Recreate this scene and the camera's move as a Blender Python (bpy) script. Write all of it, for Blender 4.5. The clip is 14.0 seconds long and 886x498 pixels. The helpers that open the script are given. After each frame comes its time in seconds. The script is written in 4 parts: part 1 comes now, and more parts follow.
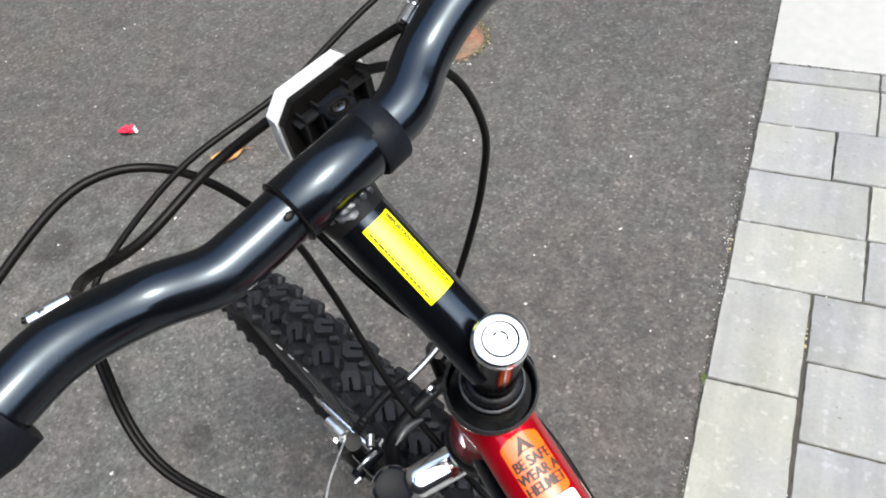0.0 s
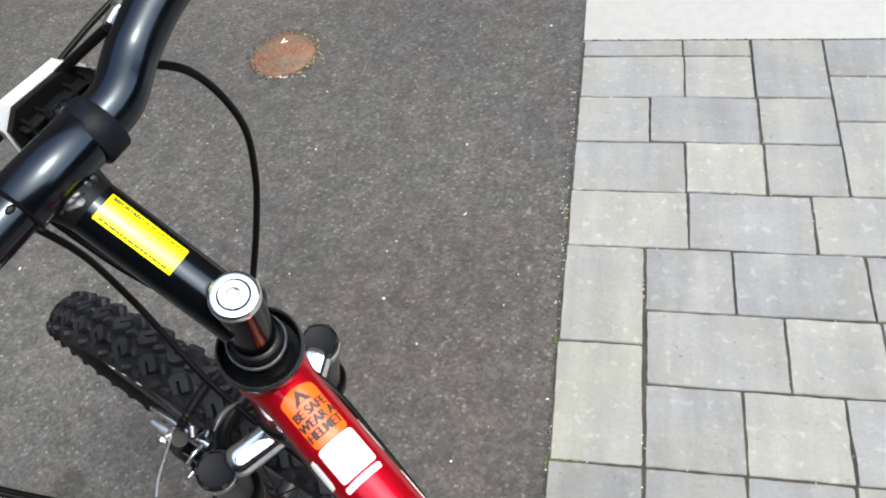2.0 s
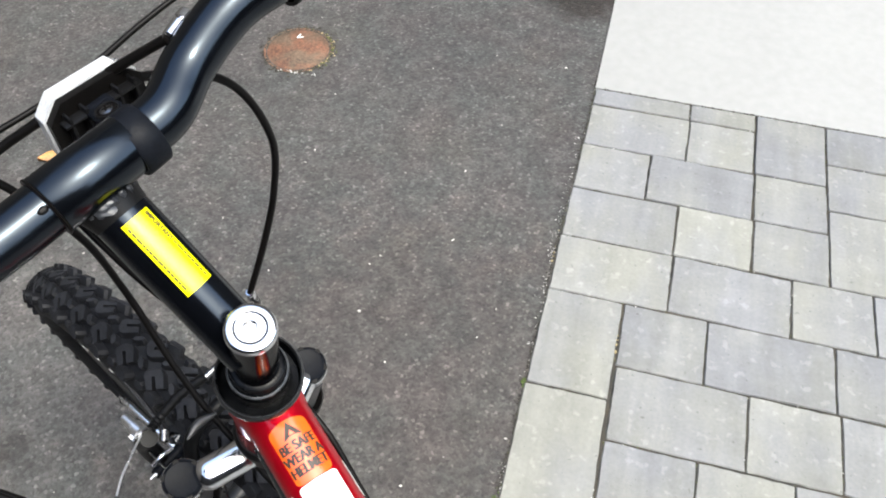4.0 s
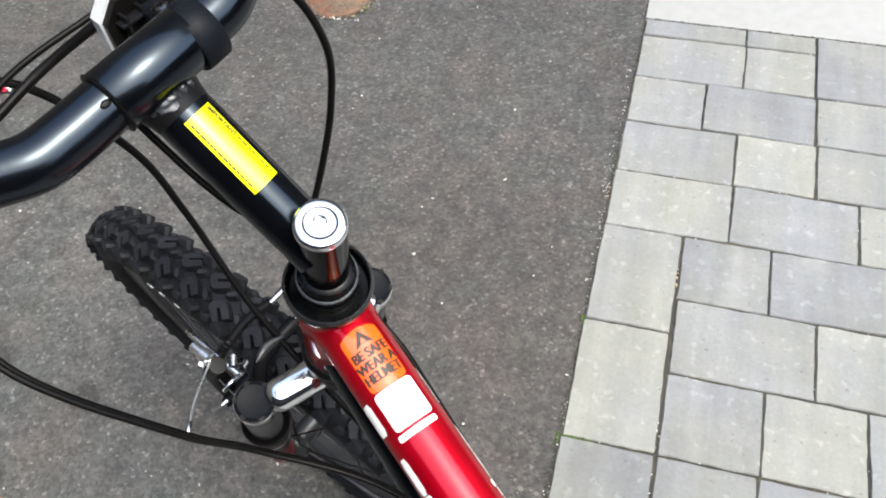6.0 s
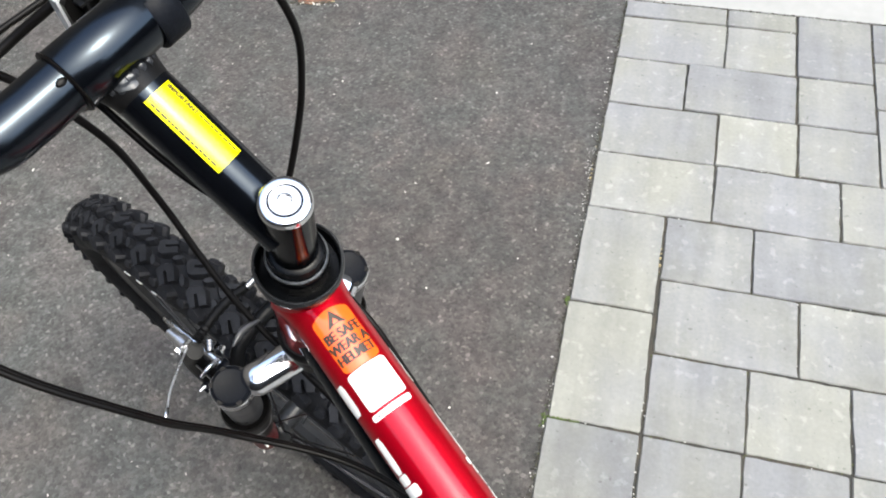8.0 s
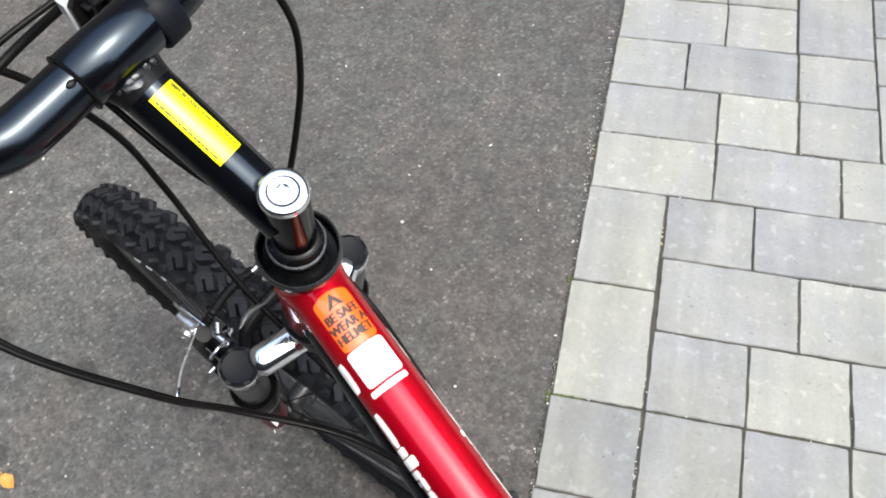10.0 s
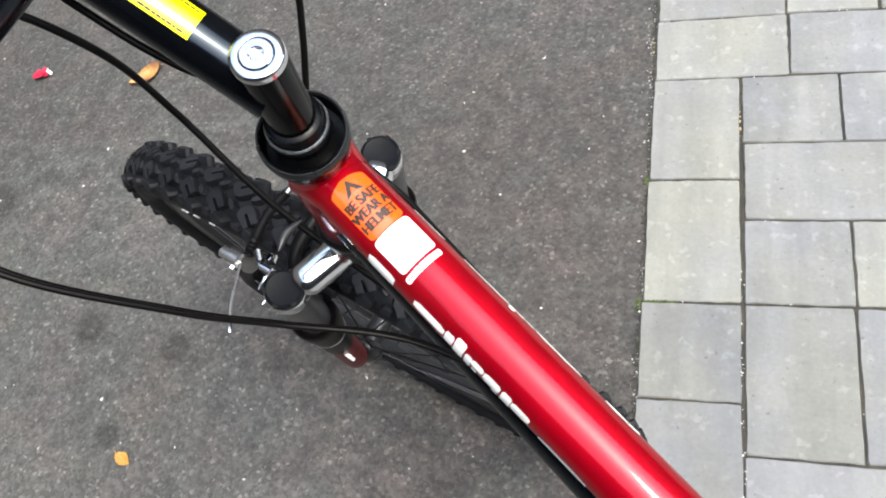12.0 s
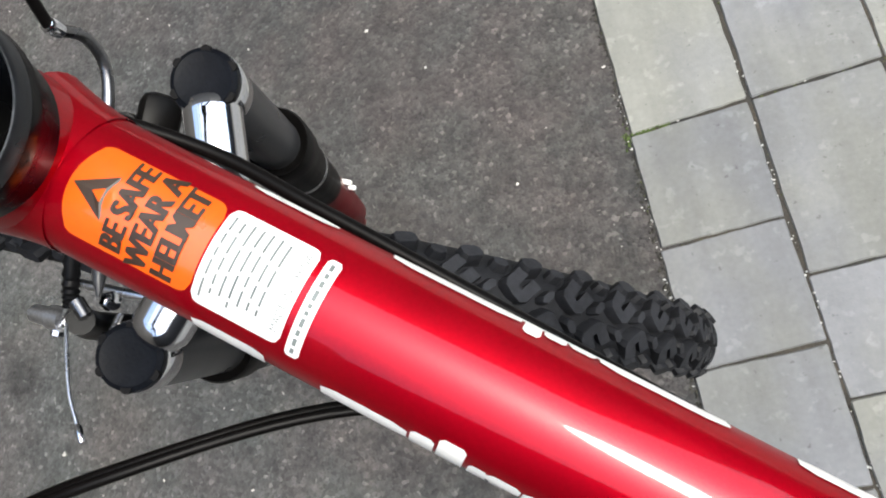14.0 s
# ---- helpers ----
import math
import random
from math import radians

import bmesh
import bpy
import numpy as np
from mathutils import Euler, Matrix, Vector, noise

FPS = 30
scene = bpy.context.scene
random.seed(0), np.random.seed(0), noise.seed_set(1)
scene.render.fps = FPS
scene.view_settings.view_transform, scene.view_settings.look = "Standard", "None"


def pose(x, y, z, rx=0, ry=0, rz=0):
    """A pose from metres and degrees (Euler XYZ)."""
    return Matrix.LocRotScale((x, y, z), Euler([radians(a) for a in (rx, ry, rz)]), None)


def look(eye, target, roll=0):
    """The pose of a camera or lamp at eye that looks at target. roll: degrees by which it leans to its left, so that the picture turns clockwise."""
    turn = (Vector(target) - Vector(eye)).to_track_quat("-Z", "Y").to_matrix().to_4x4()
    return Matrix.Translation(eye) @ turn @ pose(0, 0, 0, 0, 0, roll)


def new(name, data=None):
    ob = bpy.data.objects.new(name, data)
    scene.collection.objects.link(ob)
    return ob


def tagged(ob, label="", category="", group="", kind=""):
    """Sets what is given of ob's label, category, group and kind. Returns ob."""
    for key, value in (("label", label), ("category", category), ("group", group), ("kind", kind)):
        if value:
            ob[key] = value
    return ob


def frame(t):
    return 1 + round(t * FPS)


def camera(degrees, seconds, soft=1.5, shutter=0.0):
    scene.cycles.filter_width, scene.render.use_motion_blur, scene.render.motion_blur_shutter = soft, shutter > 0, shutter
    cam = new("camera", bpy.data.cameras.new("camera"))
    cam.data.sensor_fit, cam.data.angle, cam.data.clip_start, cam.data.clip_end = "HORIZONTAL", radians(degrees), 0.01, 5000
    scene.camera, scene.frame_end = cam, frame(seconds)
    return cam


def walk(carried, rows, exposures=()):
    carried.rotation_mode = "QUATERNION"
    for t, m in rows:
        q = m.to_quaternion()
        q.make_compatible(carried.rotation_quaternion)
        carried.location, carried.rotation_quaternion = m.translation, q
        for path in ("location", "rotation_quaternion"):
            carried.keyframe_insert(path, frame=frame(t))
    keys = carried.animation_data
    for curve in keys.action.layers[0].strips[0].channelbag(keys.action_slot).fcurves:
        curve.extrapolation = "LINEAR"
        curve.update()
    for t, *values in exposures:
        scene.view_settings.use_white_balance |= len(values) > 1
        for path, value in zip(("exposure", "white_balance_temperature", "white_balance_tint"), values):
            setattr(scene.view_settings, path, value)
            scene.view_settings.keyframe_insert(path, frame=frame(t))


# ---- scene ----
import itertools
cam = camera(56.0, 14.0, 1.9)
PATH = [
    (0, (-0.159, -0.913, 1.252), (-0.78, 0.159, -0.318), -13.1),
    (0.2, (-0.159, -0.916, 1.24), (-0.806, 0.121, -0.343), -16.6),
    (0.5, (-0.15, -0.92, 1.236), (-0.783, 0.114, -0.355), -17.9),
    (1, (-0.148, -0.924, 1.235), (-0.772, 0.109, -0.36), -18.1),
    (1.5, (-0.134, -0.925, 1.232), (-0.727, 0.133, -0.358), -18.4),
    (2, (-0.075, -0.939, 1.26), (-0.45, 0.218, -0.328), -12.0),
    (2.5, (-0.071, -0.927, 1.277), (-0.428, 0.255, -0.297), -6.1),
    (2.7, (-0.074, -0.928, 1.28), (-0.444, 0.27, -0.279), -5.3),
    (4.8, (-0.111, -0.923, 1.259), (-0.38, 0.248, -0.339), 2.1),
    (5, (-0.104, -0.928, 1.253), (-0.37, 0.226, -0.358), 0.5),
    (5.5, (-0.105, -0.942, 1.254), (-0.435, 0.189, -0.362), -2.0),
    (6, (-0.111, -0.942, 1.246), (-0.512, 0.139, -0.388), -6.7),
    (6.5, (-0.125, -0.938, 1.236), (-0.545, 0.116, -0.411), -7.3),
    (7, (-0.12, -0.944, 1.226), (-0.546, 0.043, -0.46), -9.7),
    (7.5, (-0.112, -0.94, 1.233), (-0.539, 0.088, -0.429), -8.5),
    (8, (-0.102, -0.942, 1.24), (-0.472, 0.121, -0.413), -6.8),
    (8.2, (-0.103, -0.944, 1.242), (-0.451, 0.131, -0.408), -5.2),
    (10.3, (-0.089, -0.95, 1.259), (-0.474, 0.046, -0.432), -9.4),
    (10.5, (-0.103, -0.945, 1.247), (-0.489, 0.035, -0.453), -8.7),
    (11, (-0.102, -0.945, 1.249), (-0.485, 0.12, -0.4), -7.6),
    (11.5, (-0.106, -0.943, 1.239), (-0.5, 0.099, -0.422), -7.1),
    (11.7, (-0.106, -0.948, 1.219), (-0.588, 0.001, -0.475), -14.8),
    (12, (-0.065, -0.96, 1.194), (-0.648, -0.075, -0.503), -28.3),
    (12.1, (-0.04, -0.967, 1.193), (-0.623, -0.054, -0.488), -30.4),
    (12.3, (0.001, -0.954, 1.215), (-0.523, 0.069, -0.422), -26.1),
    (12.5, (0.032, -0.94, 1.22), (-0.517, 0.152, -0.362), -26.0),
    (13, (0.001, -0.926, 1.197), (-0.635, 0.065, -0.419), -27.2),
    (13.2, (-0.036, -0.9, 1.155), (-0.673, 0.05, -0.486), -29.9),
    (13.3, (-0.091, -0.859, 1.106), (-0.707, -0.009, -0.597), -33.2),
    (13.4, (-0.071, -0.874, 1.098), (-0.689, -0.096, -0.638), -39.3),
    (13.5, (-0.085, -0.866, 1.070), (-0.695, -0.187, -0.709), -45.6),
    (13.7, (-0.101, -0.856, 1.024), (-0.662, -0.234, -0.792), -52.8),
    (13.8, (-0.105, -0.852, 1.016), (-0.630, -0.222, -0.806), -52.4),
    (14, (-0.115, -0.836, 1.002), (-0.659, -0.219, -0.821), -54.9),
]
STOPS = ((0.0, 2.45), (0.5, 2.42), (1.0, 2.20), (1.5, 2.18), (2.5, 2.36), (5.0, 2.36), (8.0, 2.38), (11.5, 2.44), (12.0, 2.36), (12.5, 2.36), (13.0, 2.50), (13.5, 2.22), (14.0, 2.02))
walk(cam, [(t, look(eye, target, roll)) for t, eye, target, roll in PATH], [(t, stops, 6340, 3) for t, stops in STOPS])

# ---- world and light ----
world = bpy.data.worlds.new("overcast_sky")
scene.world = world
world.use_nodes = True
wn = world.node_tree
sky = wn.nodes.new("ShaderNodeTexSky")
sky.sky_type = "NISHITA"
sky.sun_disc = False
sky.sun_elevation = radians(60)
sky.sun_rotation = radians(115)
sky.air_density, sky.dust_density, sky.ozone_density = 1.0, 4.0, 1.0
wn.nodes["Background"].inputs["Strength"].default_value = 0.15
wn.links.new(sky.outputs["Color"], wn.nodes["Background"].inputs["Color"])
sun_data = bpy.data.lights.new("sun", "SUN")
sun_data.energy, sun_data.angle, sun_data.color = 0.6, radians(14), (1.0, 0.97, 0.93)
sun = new("sun", sun_data)
sun.matrix_world = look((0.453, -0.211, 0.866), (0, 0, 0))


# ---- materials ----
def mat(name, base, rough=0.5, metal=0.0, tone=0.1, scale=40.0, fine=300.0, bump=0.0, bump_scale=400.0,
        rough_var=0.1, coat=0.0, spec=0.5, second=None, patches=12.0, tint=(1, 1, 1)):
    """A principled material with colour variation at two scales, rough patches and fine relief."""
    m = bpy.data.materials.new(name)
    m.use_nodes = True
    nt = m.node_tree
    b = nt.nodes["Principled BSDF"]
    co = nt.nodes.new("ShaderNodeTexCoord")

    def noise_node(s, detail=4.0):
        n = nt.nodes.new("ShaderNodeTexNoise")
        n.inputs["Scale"].default_value, n.inputs["Detail"].default_value = s, detail
        nt.links.new(co.outputs["Object"], n.inputs["Vector"])
        return n

    n1, n2 = noise_node(scale), noise_node(fine, 2.0)
    add = nt.nodes.new("ShaderNodeMath")
    add.operation = "ADD"
    nt.links.new(n1.outputs["Fac"], add.inputs[0])
    nt.links.new(n2.outputs["Fac"], add.inputs[1])
    ramp = nt.nodes.new("ShaderNodeMapRange")
    ramp.inputs["From Min"].default_value, ramp.inputs["From Max"].default_value = 0.7, 1.3
    ramp.inputs["To Min"].default_value, ramp.inputs["To Max"].default_value = 1 - tone, 1 + tone
    nt.links.new(add.outputs[0], ramp.inputs["Value"])
    mul = nt.nodes.new("ShaderNodeVectorMath")
    mul.operation = "SCALE"
    mul.inputs[0].default_value = base
    if second:
        pn = noise_node(patches, 3.0)
        pr = nt.nodes.new("ShaderNodeMapRange")
        pr.inputs["From Min"].default_value, pr.inputs["From Max"].default_value = 0.42, 0.58
        nt.links.new(pn.outputs["Fac"], pr.inputs["Value"])
        two = nt.nodes.new("ShaderNodeMix")
        two.data_type = "RGBA"
        two.inputs["A"].default_value, two.inputs["B"].default_value = (*base, 1), (*second, 1)
        nt.links.new(pr.outputs["Result"], two.inputs["Factor"])
        nt.links.new(two.outputs["Result"], mul.inputs[0])
    nt.links.new(ramp.outputs["Result"], mul.inputs["Scale"])
    nt.links.new(mul.outputs["Vector"], b.inputs["Base Color"])
    rr = nt.nodes.new("ShaderNodeMapRange")
    rr.inputs["From Min"].default_value, rr.inputs["From Max"].default_value = 0.3, 0.7
    rr.inputs["To Min"].default_value = max(0.02, rough * (1 - rough_var))
    rr.inputs["To Max"].default_value = min(1.0, rough * (1 + rough_var))
    nt.links.new(n1.outputs["Fac"], rr.inputs["Value"])
    nt.links.new(rr.outputs["Result"], b.inputs["Roughness"])
    b.inputs["Metallic"].default_value = metal
    b.inputs["Coat Weight"].default_value = coat
    b.inputs["Coat Roughness"].default_value = 0.03
    b.inputs["Specular IOR Level"].default_value = spec
    b.inputs["Specular Tint"].default_value = (*tint, 1)
    if bump:
        n3 = noise_node(bump_scale, 3.0)
        bp = nt.nodes.new("ShaderNodeBump")
        bp.inputs["Strength"].default_value, bp.inputs["Distance"].default_value = bump, 0.001
        nt.links.new(n3.outputs["Fac"], bp.inputs["Height"])
        nt.links.new(bp.outputs["Normal"], b.inputs["Normal"])
    return m


def asphalt_material():
    """Worn fine asphalt: stone chips in dark binder, pale specks, brownish stains."""
    m = bpy.data.materials.new("asphalt")
    m.use_nodes = True
    nt, L = m.node_tree, m.node_tree.links
    b = nt.nodes["Principled BSDF"]
    co = nt.nodes.new("ShaderNodeTexCoord")

    def tex(kind, s, **kw):
        n = nt.nodes.new(kind)
        n.inputs["Scale"].default_value = s
        for k, val in kw.items():
            n.inputs[k].default_value = val
        L.new(co.outputs["Object"], n.inputs["Vector"])
        return n

    def ramp(src, stops):
        r = nt.nodes.new("ShaderNodeValToRGB")
        while len(r.color_ramp.elements) < len(stops):
            r.color_ramp.elements.new(0.5)
        for e, (p, c) in zip(r.color_ramp.elements, stops):
            e.position, e.color = p, (*c, 1)
        L.new(src, r.inputs["Fac"])
        return r

    def mix(kind, fac, a, c):
        x = nt.nodes.new("ShaderNodeMix")
        x.data_type, x.blend_type = "RGBA", kind
        if hasattr(fac, "links"):
            L.new(fac, x.inputs["Factor"])
        else:
            x.inputs["Factor"].default_value = fac
        L.new(a, x.inputs["A"])
        L.new(c, x.inputs["B"])
        return x.outputs["Result"]

    chips = tex("ShaderNodeTexVoronoi", 190.0, Randomness=1.0)
    grit = tex("ShaderNodeTexNoise", 380.0, Detail=3.0)
    mid = tex("ShaderNodeTexNoise", 75.0, Detail=3.0)
    big = tex("ShaderNodeTexNoise", 2.2, Detail=5.0)
    stain = tex("ShaderNodeTexNoise", 5.5, Detail=4.0)
    chip_tone = nt.nodes.new("ShaderNodeSeparateColor")
    L.new(chips.outputs["Color"], chip_tone.inputs["Color"])
    c1 = ramp(chip_tone.outputs["Red"], [(0.0, (0.0405, 0.0399, 0.0403)), (0.50, (0.0546, 0.0537, 0.0541)), (0.94, (0.0685, 0.0676, 0.0678)), (1.0, (0.114, 0.1125, 0.110))])
    c2 = ramp(grit.outputs["Fac"], [(0.27, (0.52, 0.52, 0.52)), (0.37, (0.95, 0.95, 0.95)), (0.64, (1.02, 1.02, 1.02)), (0.76, (1.32, 1.32, 1.31))])
    col = mix("MULTIPLY", 0.8, c1.outputs["Color"], c2.outputs["Color"])
    c4 = ramp(mid.outputs["Fac"], [(0.32, (0.84, 0.84, 0.84)), (0.68, (1.16, 1.16, 1.15))])
    col = mix("MULTIPLY", 1.0, col, c4.outputs["Color"])
    c3 = ramp(big.outputs["Fac"], [(0.3, (0.85, 0.855, 0.87)), (0.7, (1.12, 1.11, 1.09))])
    col = mix("MULTIPLY", 1.0, col, c3.outputs["Color"])
    st = ramp(stain.outputs["Fac"], [(0.53, (1, 1, 1)), (0.72, (1.03, 0.99, 0.94))])
    col = mix("MULTIPLY", 0.8, col, st.outputs["Color"])
    lump = tex("ShaderNodeTexNoise", 24.0, Detail=4.0)
    c5 = ramp(lump.outputs["Fac"], [(0.32, (0.82, 0.82, 0.82)), (0.5, (0.99, 0.99, 0.99)), (0.68, (1.20, 1.19, 1.18))])
    col = mix("MULTIPLY", 1.0, col, c5.outputs["Color"])
    hue = tex("ShaderNodeTexNoise", 9.0, Detail=3.0)
    c6 = ramp(hue.outputs["Fac"], [(0.38, (0.965, 1.005, 0.985)), (0.62, (1.03, 0.99, 0.98))])
    col = mix("MULTIPLY", 1.0, col, c6.outputs["Color"])
    # oil smudges, and rusty earth washed along the paving

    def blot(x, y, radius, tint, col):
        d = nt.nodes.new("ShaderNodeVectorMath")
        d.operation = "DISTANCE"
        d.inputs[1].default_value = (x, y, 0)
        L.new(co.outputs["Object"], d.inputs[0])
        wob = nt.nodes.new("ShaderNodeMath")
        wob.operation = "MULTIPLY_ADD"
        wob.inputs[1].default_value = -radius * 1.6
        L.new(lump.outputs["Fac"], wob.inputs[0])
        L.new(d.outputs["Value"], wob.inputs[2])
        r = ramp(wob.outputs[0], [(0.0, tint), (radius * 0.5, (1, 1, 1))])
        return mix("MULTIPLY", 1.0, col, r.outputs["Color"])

    for x, y, radius in ((-0.93, -0.54, 0.026), (-1.12, -0.51, 0.030), (-1.01, -0.70, 0.022), (-1.456, -0.25, 0.045)):
        col = blot(x, y, radius, (0.60, 0.60, 0.60), col)
    col = blot(-0.33, -0.36, 0.40, (1.03, 0.985, 0.955), col)
    # this one lightens the asphalt broadly, left of the bicycle
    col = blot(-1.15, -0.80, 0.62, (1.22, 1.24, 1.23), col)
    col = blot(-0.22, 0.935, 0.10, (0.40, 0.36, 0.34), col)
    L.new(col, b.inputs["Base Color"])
    b.inputs["Roughness"].default_value = 0.85
    b.inputs["Specular IOR Level"].default_value = 0.3
    h = nt.nodes.new("ShaderNodeMath")
    h.operation = "SUBTRACT"
    L.new(grit.outputs["Fac"], h.inputs[0])
    L.new(chips.outputs["Distance"], h.inputs[1])
    bp = nt.nodes.new("ShaderNodeBump")
    bp.inputs["Strength"].default_value, bp.inputs["Distance"].default_value = 0.5, 0.0045
    L.new(h.outputs[0], bp.inputs["Height"])
    L.new(bp.outputs["Normal"], b.inputs["Normal"])
    return m


def stone_material():
    """Concrete paving block: brushed pale grey, each block of its own tone, streaks along it, pits."""
    m = bpy.data.materials.new("paving_block")
    m.use_nodes = True
    nt, L = m.node_tree, m.node_tree.links
    b = nt.nodes["Principled BSDF"]
    co = nt.nodes.new("ShaderNodeTexCoord")
    info = nt.nodes.new("ShaderNodeObjectInfo")
    off = nt.nodes.new("ShaderNodeVectorMath")
    off.operation = "MULTIPLY_ADD"
    cmb = nt.nodes.new("ShaderNodeCombineXYZ")
    for k in range(3):
        L.new(info.outputs["Random"], cmb.inputs[k])
    L.new(cmb.outputs[0], off.inputs[0])
    off.inputs[1].default_value = (13.0, 7.0, 5.0)
    L.new(co.outputs["Object"], off.inputs[2])

    def tex(s, detail, stretch=(1, 1, 1)):
        mp = nt.nodes.new("ShaderNodeMapping")
        mp.inputs["Scale"].default_value = stretch
        L.new(off.outputs[0], mp.inputs["Vector"])
        n = nt.nodes.new("ShaderNodeTexNoise")
        n.inputs["Scale"].default_value, n.inputs["Detail"].default_value = s, detail
        L.new(mp.outputs[0], n.inputs["Vector"])
        return n.outputs["Fac"]

    def rng(src, lo, hi, a, c):
        r = nt.nodes.new("ShaderNodeMapRange")
        for key, val in zip(("From Min", "From Max", "To Min", "To Max"), (lo, hi, a, c)):
            r.inputs[key].default_value = val
        L.new(src, r.inputs["Value"])
        return r.outputs["Result"]

    def mul(a, c):
        x = nt.nodes.new("ShaderNodeMath")
        x.operation = "MULTIPLY"
        L.new(a, x.inputs[0])
        L.new(c, x.inputs[1])
        return x.outputs[0]

    own = nt.nodes.new("ShaderNodeSeparateColor")
    L.new(info.outputs["Color"], own.inputs["Color"])
    f = mul(own.outputs["Green"], rng(tex(26, 5, (1, 0.12, 1)), 0.34, 0.66, 0.90, 1.075))
    f = mul(f, rng(tex(30, 5, (0.25, 1, 1)), 0.34, 0.66, 0.965, 1.035))
    f = mul(f, rng(tex(7, 3), 0.3, 0.7, 0.93, 1.07))
    f = mul(f, rng(tex(150, 4), 0.3, 0.7, 0.94, 1.06))
    f = mul(f, rng(tex(55, 6), 0.60, 0.68, 1.0, 1.22))
    f = mul(f, rng(tex(13, 6, (1, 0.45, 1)), 0.60, 0.70, 1.0, 1.13))
    pits = tex(120, 2)
    f = mul(f, rng(pits, 0.24, 0.31, 0.70, 1.0))
    f = mul(f, rng(tex(420, 2), 0.20, 0.30, 0.82, 1.0))
    hue = nt.nodes.new("ShaderNodeMix")
    hue.data_type = "RGBA"
    hue.inputs["A"].default_value, hue.inputs["B"].default_value = (0.1670, 0.1715, 0.1800, 1), (0.180, 0.1825, 0.1660, 1)
    pick = nt.nodes.new("ShaderNodeMath")
    pick.operation = "ADD"
    L.new(own.outputs["Red"], pick.inputs[0])
    L.new(rng(tex(9, 3, (1, 0.5, 1)), 0.35, 0.65, -0.42, 0.42), pick.inputs[1])
    pick.use_clamp = True
    L.new(pick.outputs[0], hue.inputs["Factor"])
    sc = nt.nodes.new("ShaderNodeVectorMath")
    sc.operation = "SCALE"
    L.new(hue.outputs["Result"], sc.inputs[0])
    L.new(f, sc.inputs["Scale"])
    L.new(sc.outputs[0], b.inputs["Base Color"])
    b.inputs["Roughness"].default_value = 0.85
    b.inputs["Specular IOR Level"].default_value = 0.25
    bp = nt.nodes.new("ShaderNodeBump")
    bp.inputs["Strength"].default_value, bp.inputs["Distance"].default_value = 0.28, 0.0012
    L.new(tex(330, 3), bp.inputs["Height"])
    L.new(bp.outputs["Normal"], b.inputs["Normal"])
    return m


M_ASPHALT = asphalt_material()
M_STONE = stone_material()
M_JOINT = mat("joint_sand", (0.022, 0.021, 0.018), 0.95, tone=0.5, scale=18, fine=350, bump=1.0, bump_scale=500, second=(0.036, 0.031, 0.023), patches=15.0)
M_CONCRETE = mat("pale_concrete", (0.250, 0.252, 0.249), 0.9, tone=0.05, scale=3.5, fine=40, bump=0.35, bump_scale=300, spec=0.25)
M_WALL = mat("grey_render", (0.07, 0.066, 0.061), 0.95, tone=0.2, scale=3, fine=120, bump=0.8, bump_scale=150, spec=0.2)
M_RED = mat("red_metallic_paint", (0.38, 0.0007, 0.010), 0.46, 0.72, tone=0.08, scale=25, fine=900, coat=0.65, spec=0.3, tint=(0.5, 0.0, 0.02))
# specular tint puts a sky blue into the black paint's highlights
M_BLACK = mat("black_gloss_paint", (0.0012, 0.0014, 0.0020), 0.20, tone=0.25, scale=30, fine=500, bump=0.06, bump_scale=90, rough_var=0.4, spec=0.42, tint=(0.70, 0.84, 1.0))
M_SATIN = mat("black_satin_plastic", (0.004, 0.004, 0.0043), 0.42, tone=0.25, scale=60, fine=700, bump=0.1, bump_scale=900, spec=0.14)
M_RUBBER = mat("tyre_rubber", (0.0080, 0.0084, 0.0100), 0.6, tone=0.4, scale=22, fine=260, bump=0.25, bump_scale=700, rough_var=0.2, spec=0.18)
M_CABLE = mat("cable_sheath", (0.0028, 0.0025, 0.0024), 0.40, tone=0.3, scale=50, fine=600, spec=0.09)
M_CHROME = mat("chrome", (0.78, 0.78, 0.80), 0.09, 1.0, tone=0.05, scale=60, fine=800, rough_var=0.5)
M_STEEL = mat("brushed_steel", (0.55, 0.55, 0.56), 0.3, 1.0, tone=0.15, scale=60, fine=900, rough_var=0.3)
M_CAP = mat("polished_cap", (0.74, 0.74, 0.75), 0.14, 1.0, tone=0.06, scale=60, fine=800, rough_var=0.3)
M_DIRT = mat("dark_dirt", (0.028, 0.027, 0.020), 0.95, tone=0.6, scale=40, fine=300, bump=1.0, bump_scale=300)
M_WELD = mat("painted_weld", (0.010, 0.0115, 0.0145), 0.42, tone=0.3, scale=60, fine=500, bump=0.5, bump_scale=320, rough_var=0.3, spec=0.7)
M_TRACK = mat("worn_rim_edge", (0.045, 0.045, 0.048), 0.45, 1.0, tone=0.2, scale=60, fine=900, rough_var=0.3)
M_TUFT = mat("green_moss", (0.050, 0.075, 0.016), 0.95, tone=0.4, scale=90, fine=600, bump=0.8)
# the tyre rubber in a lighter grey, for the tops of the blocks
M_TOPS = mat("greyer_tread_tops", (0.0150, 0.0158, 0.0186), 0.6, tone=0.4, scale=22, fine=260, bump=0.25, bump_scale=700, rough_var=0.2, spec=0.18)
# red darkened to carry the shade that lies on the lower legs
M_LEG = mat("shaded_leg_red", (0.10, 0.0022, 0.004), 0.42, tone=0.2, scale=40, fine=500, spec=0.3)
M_LIP = mat("worn_lip", (0.006, 0.0065, 0.0075), 0.32, tone=0.25, scale=60, fine=500, rough_var=0.3, spec=0.42)
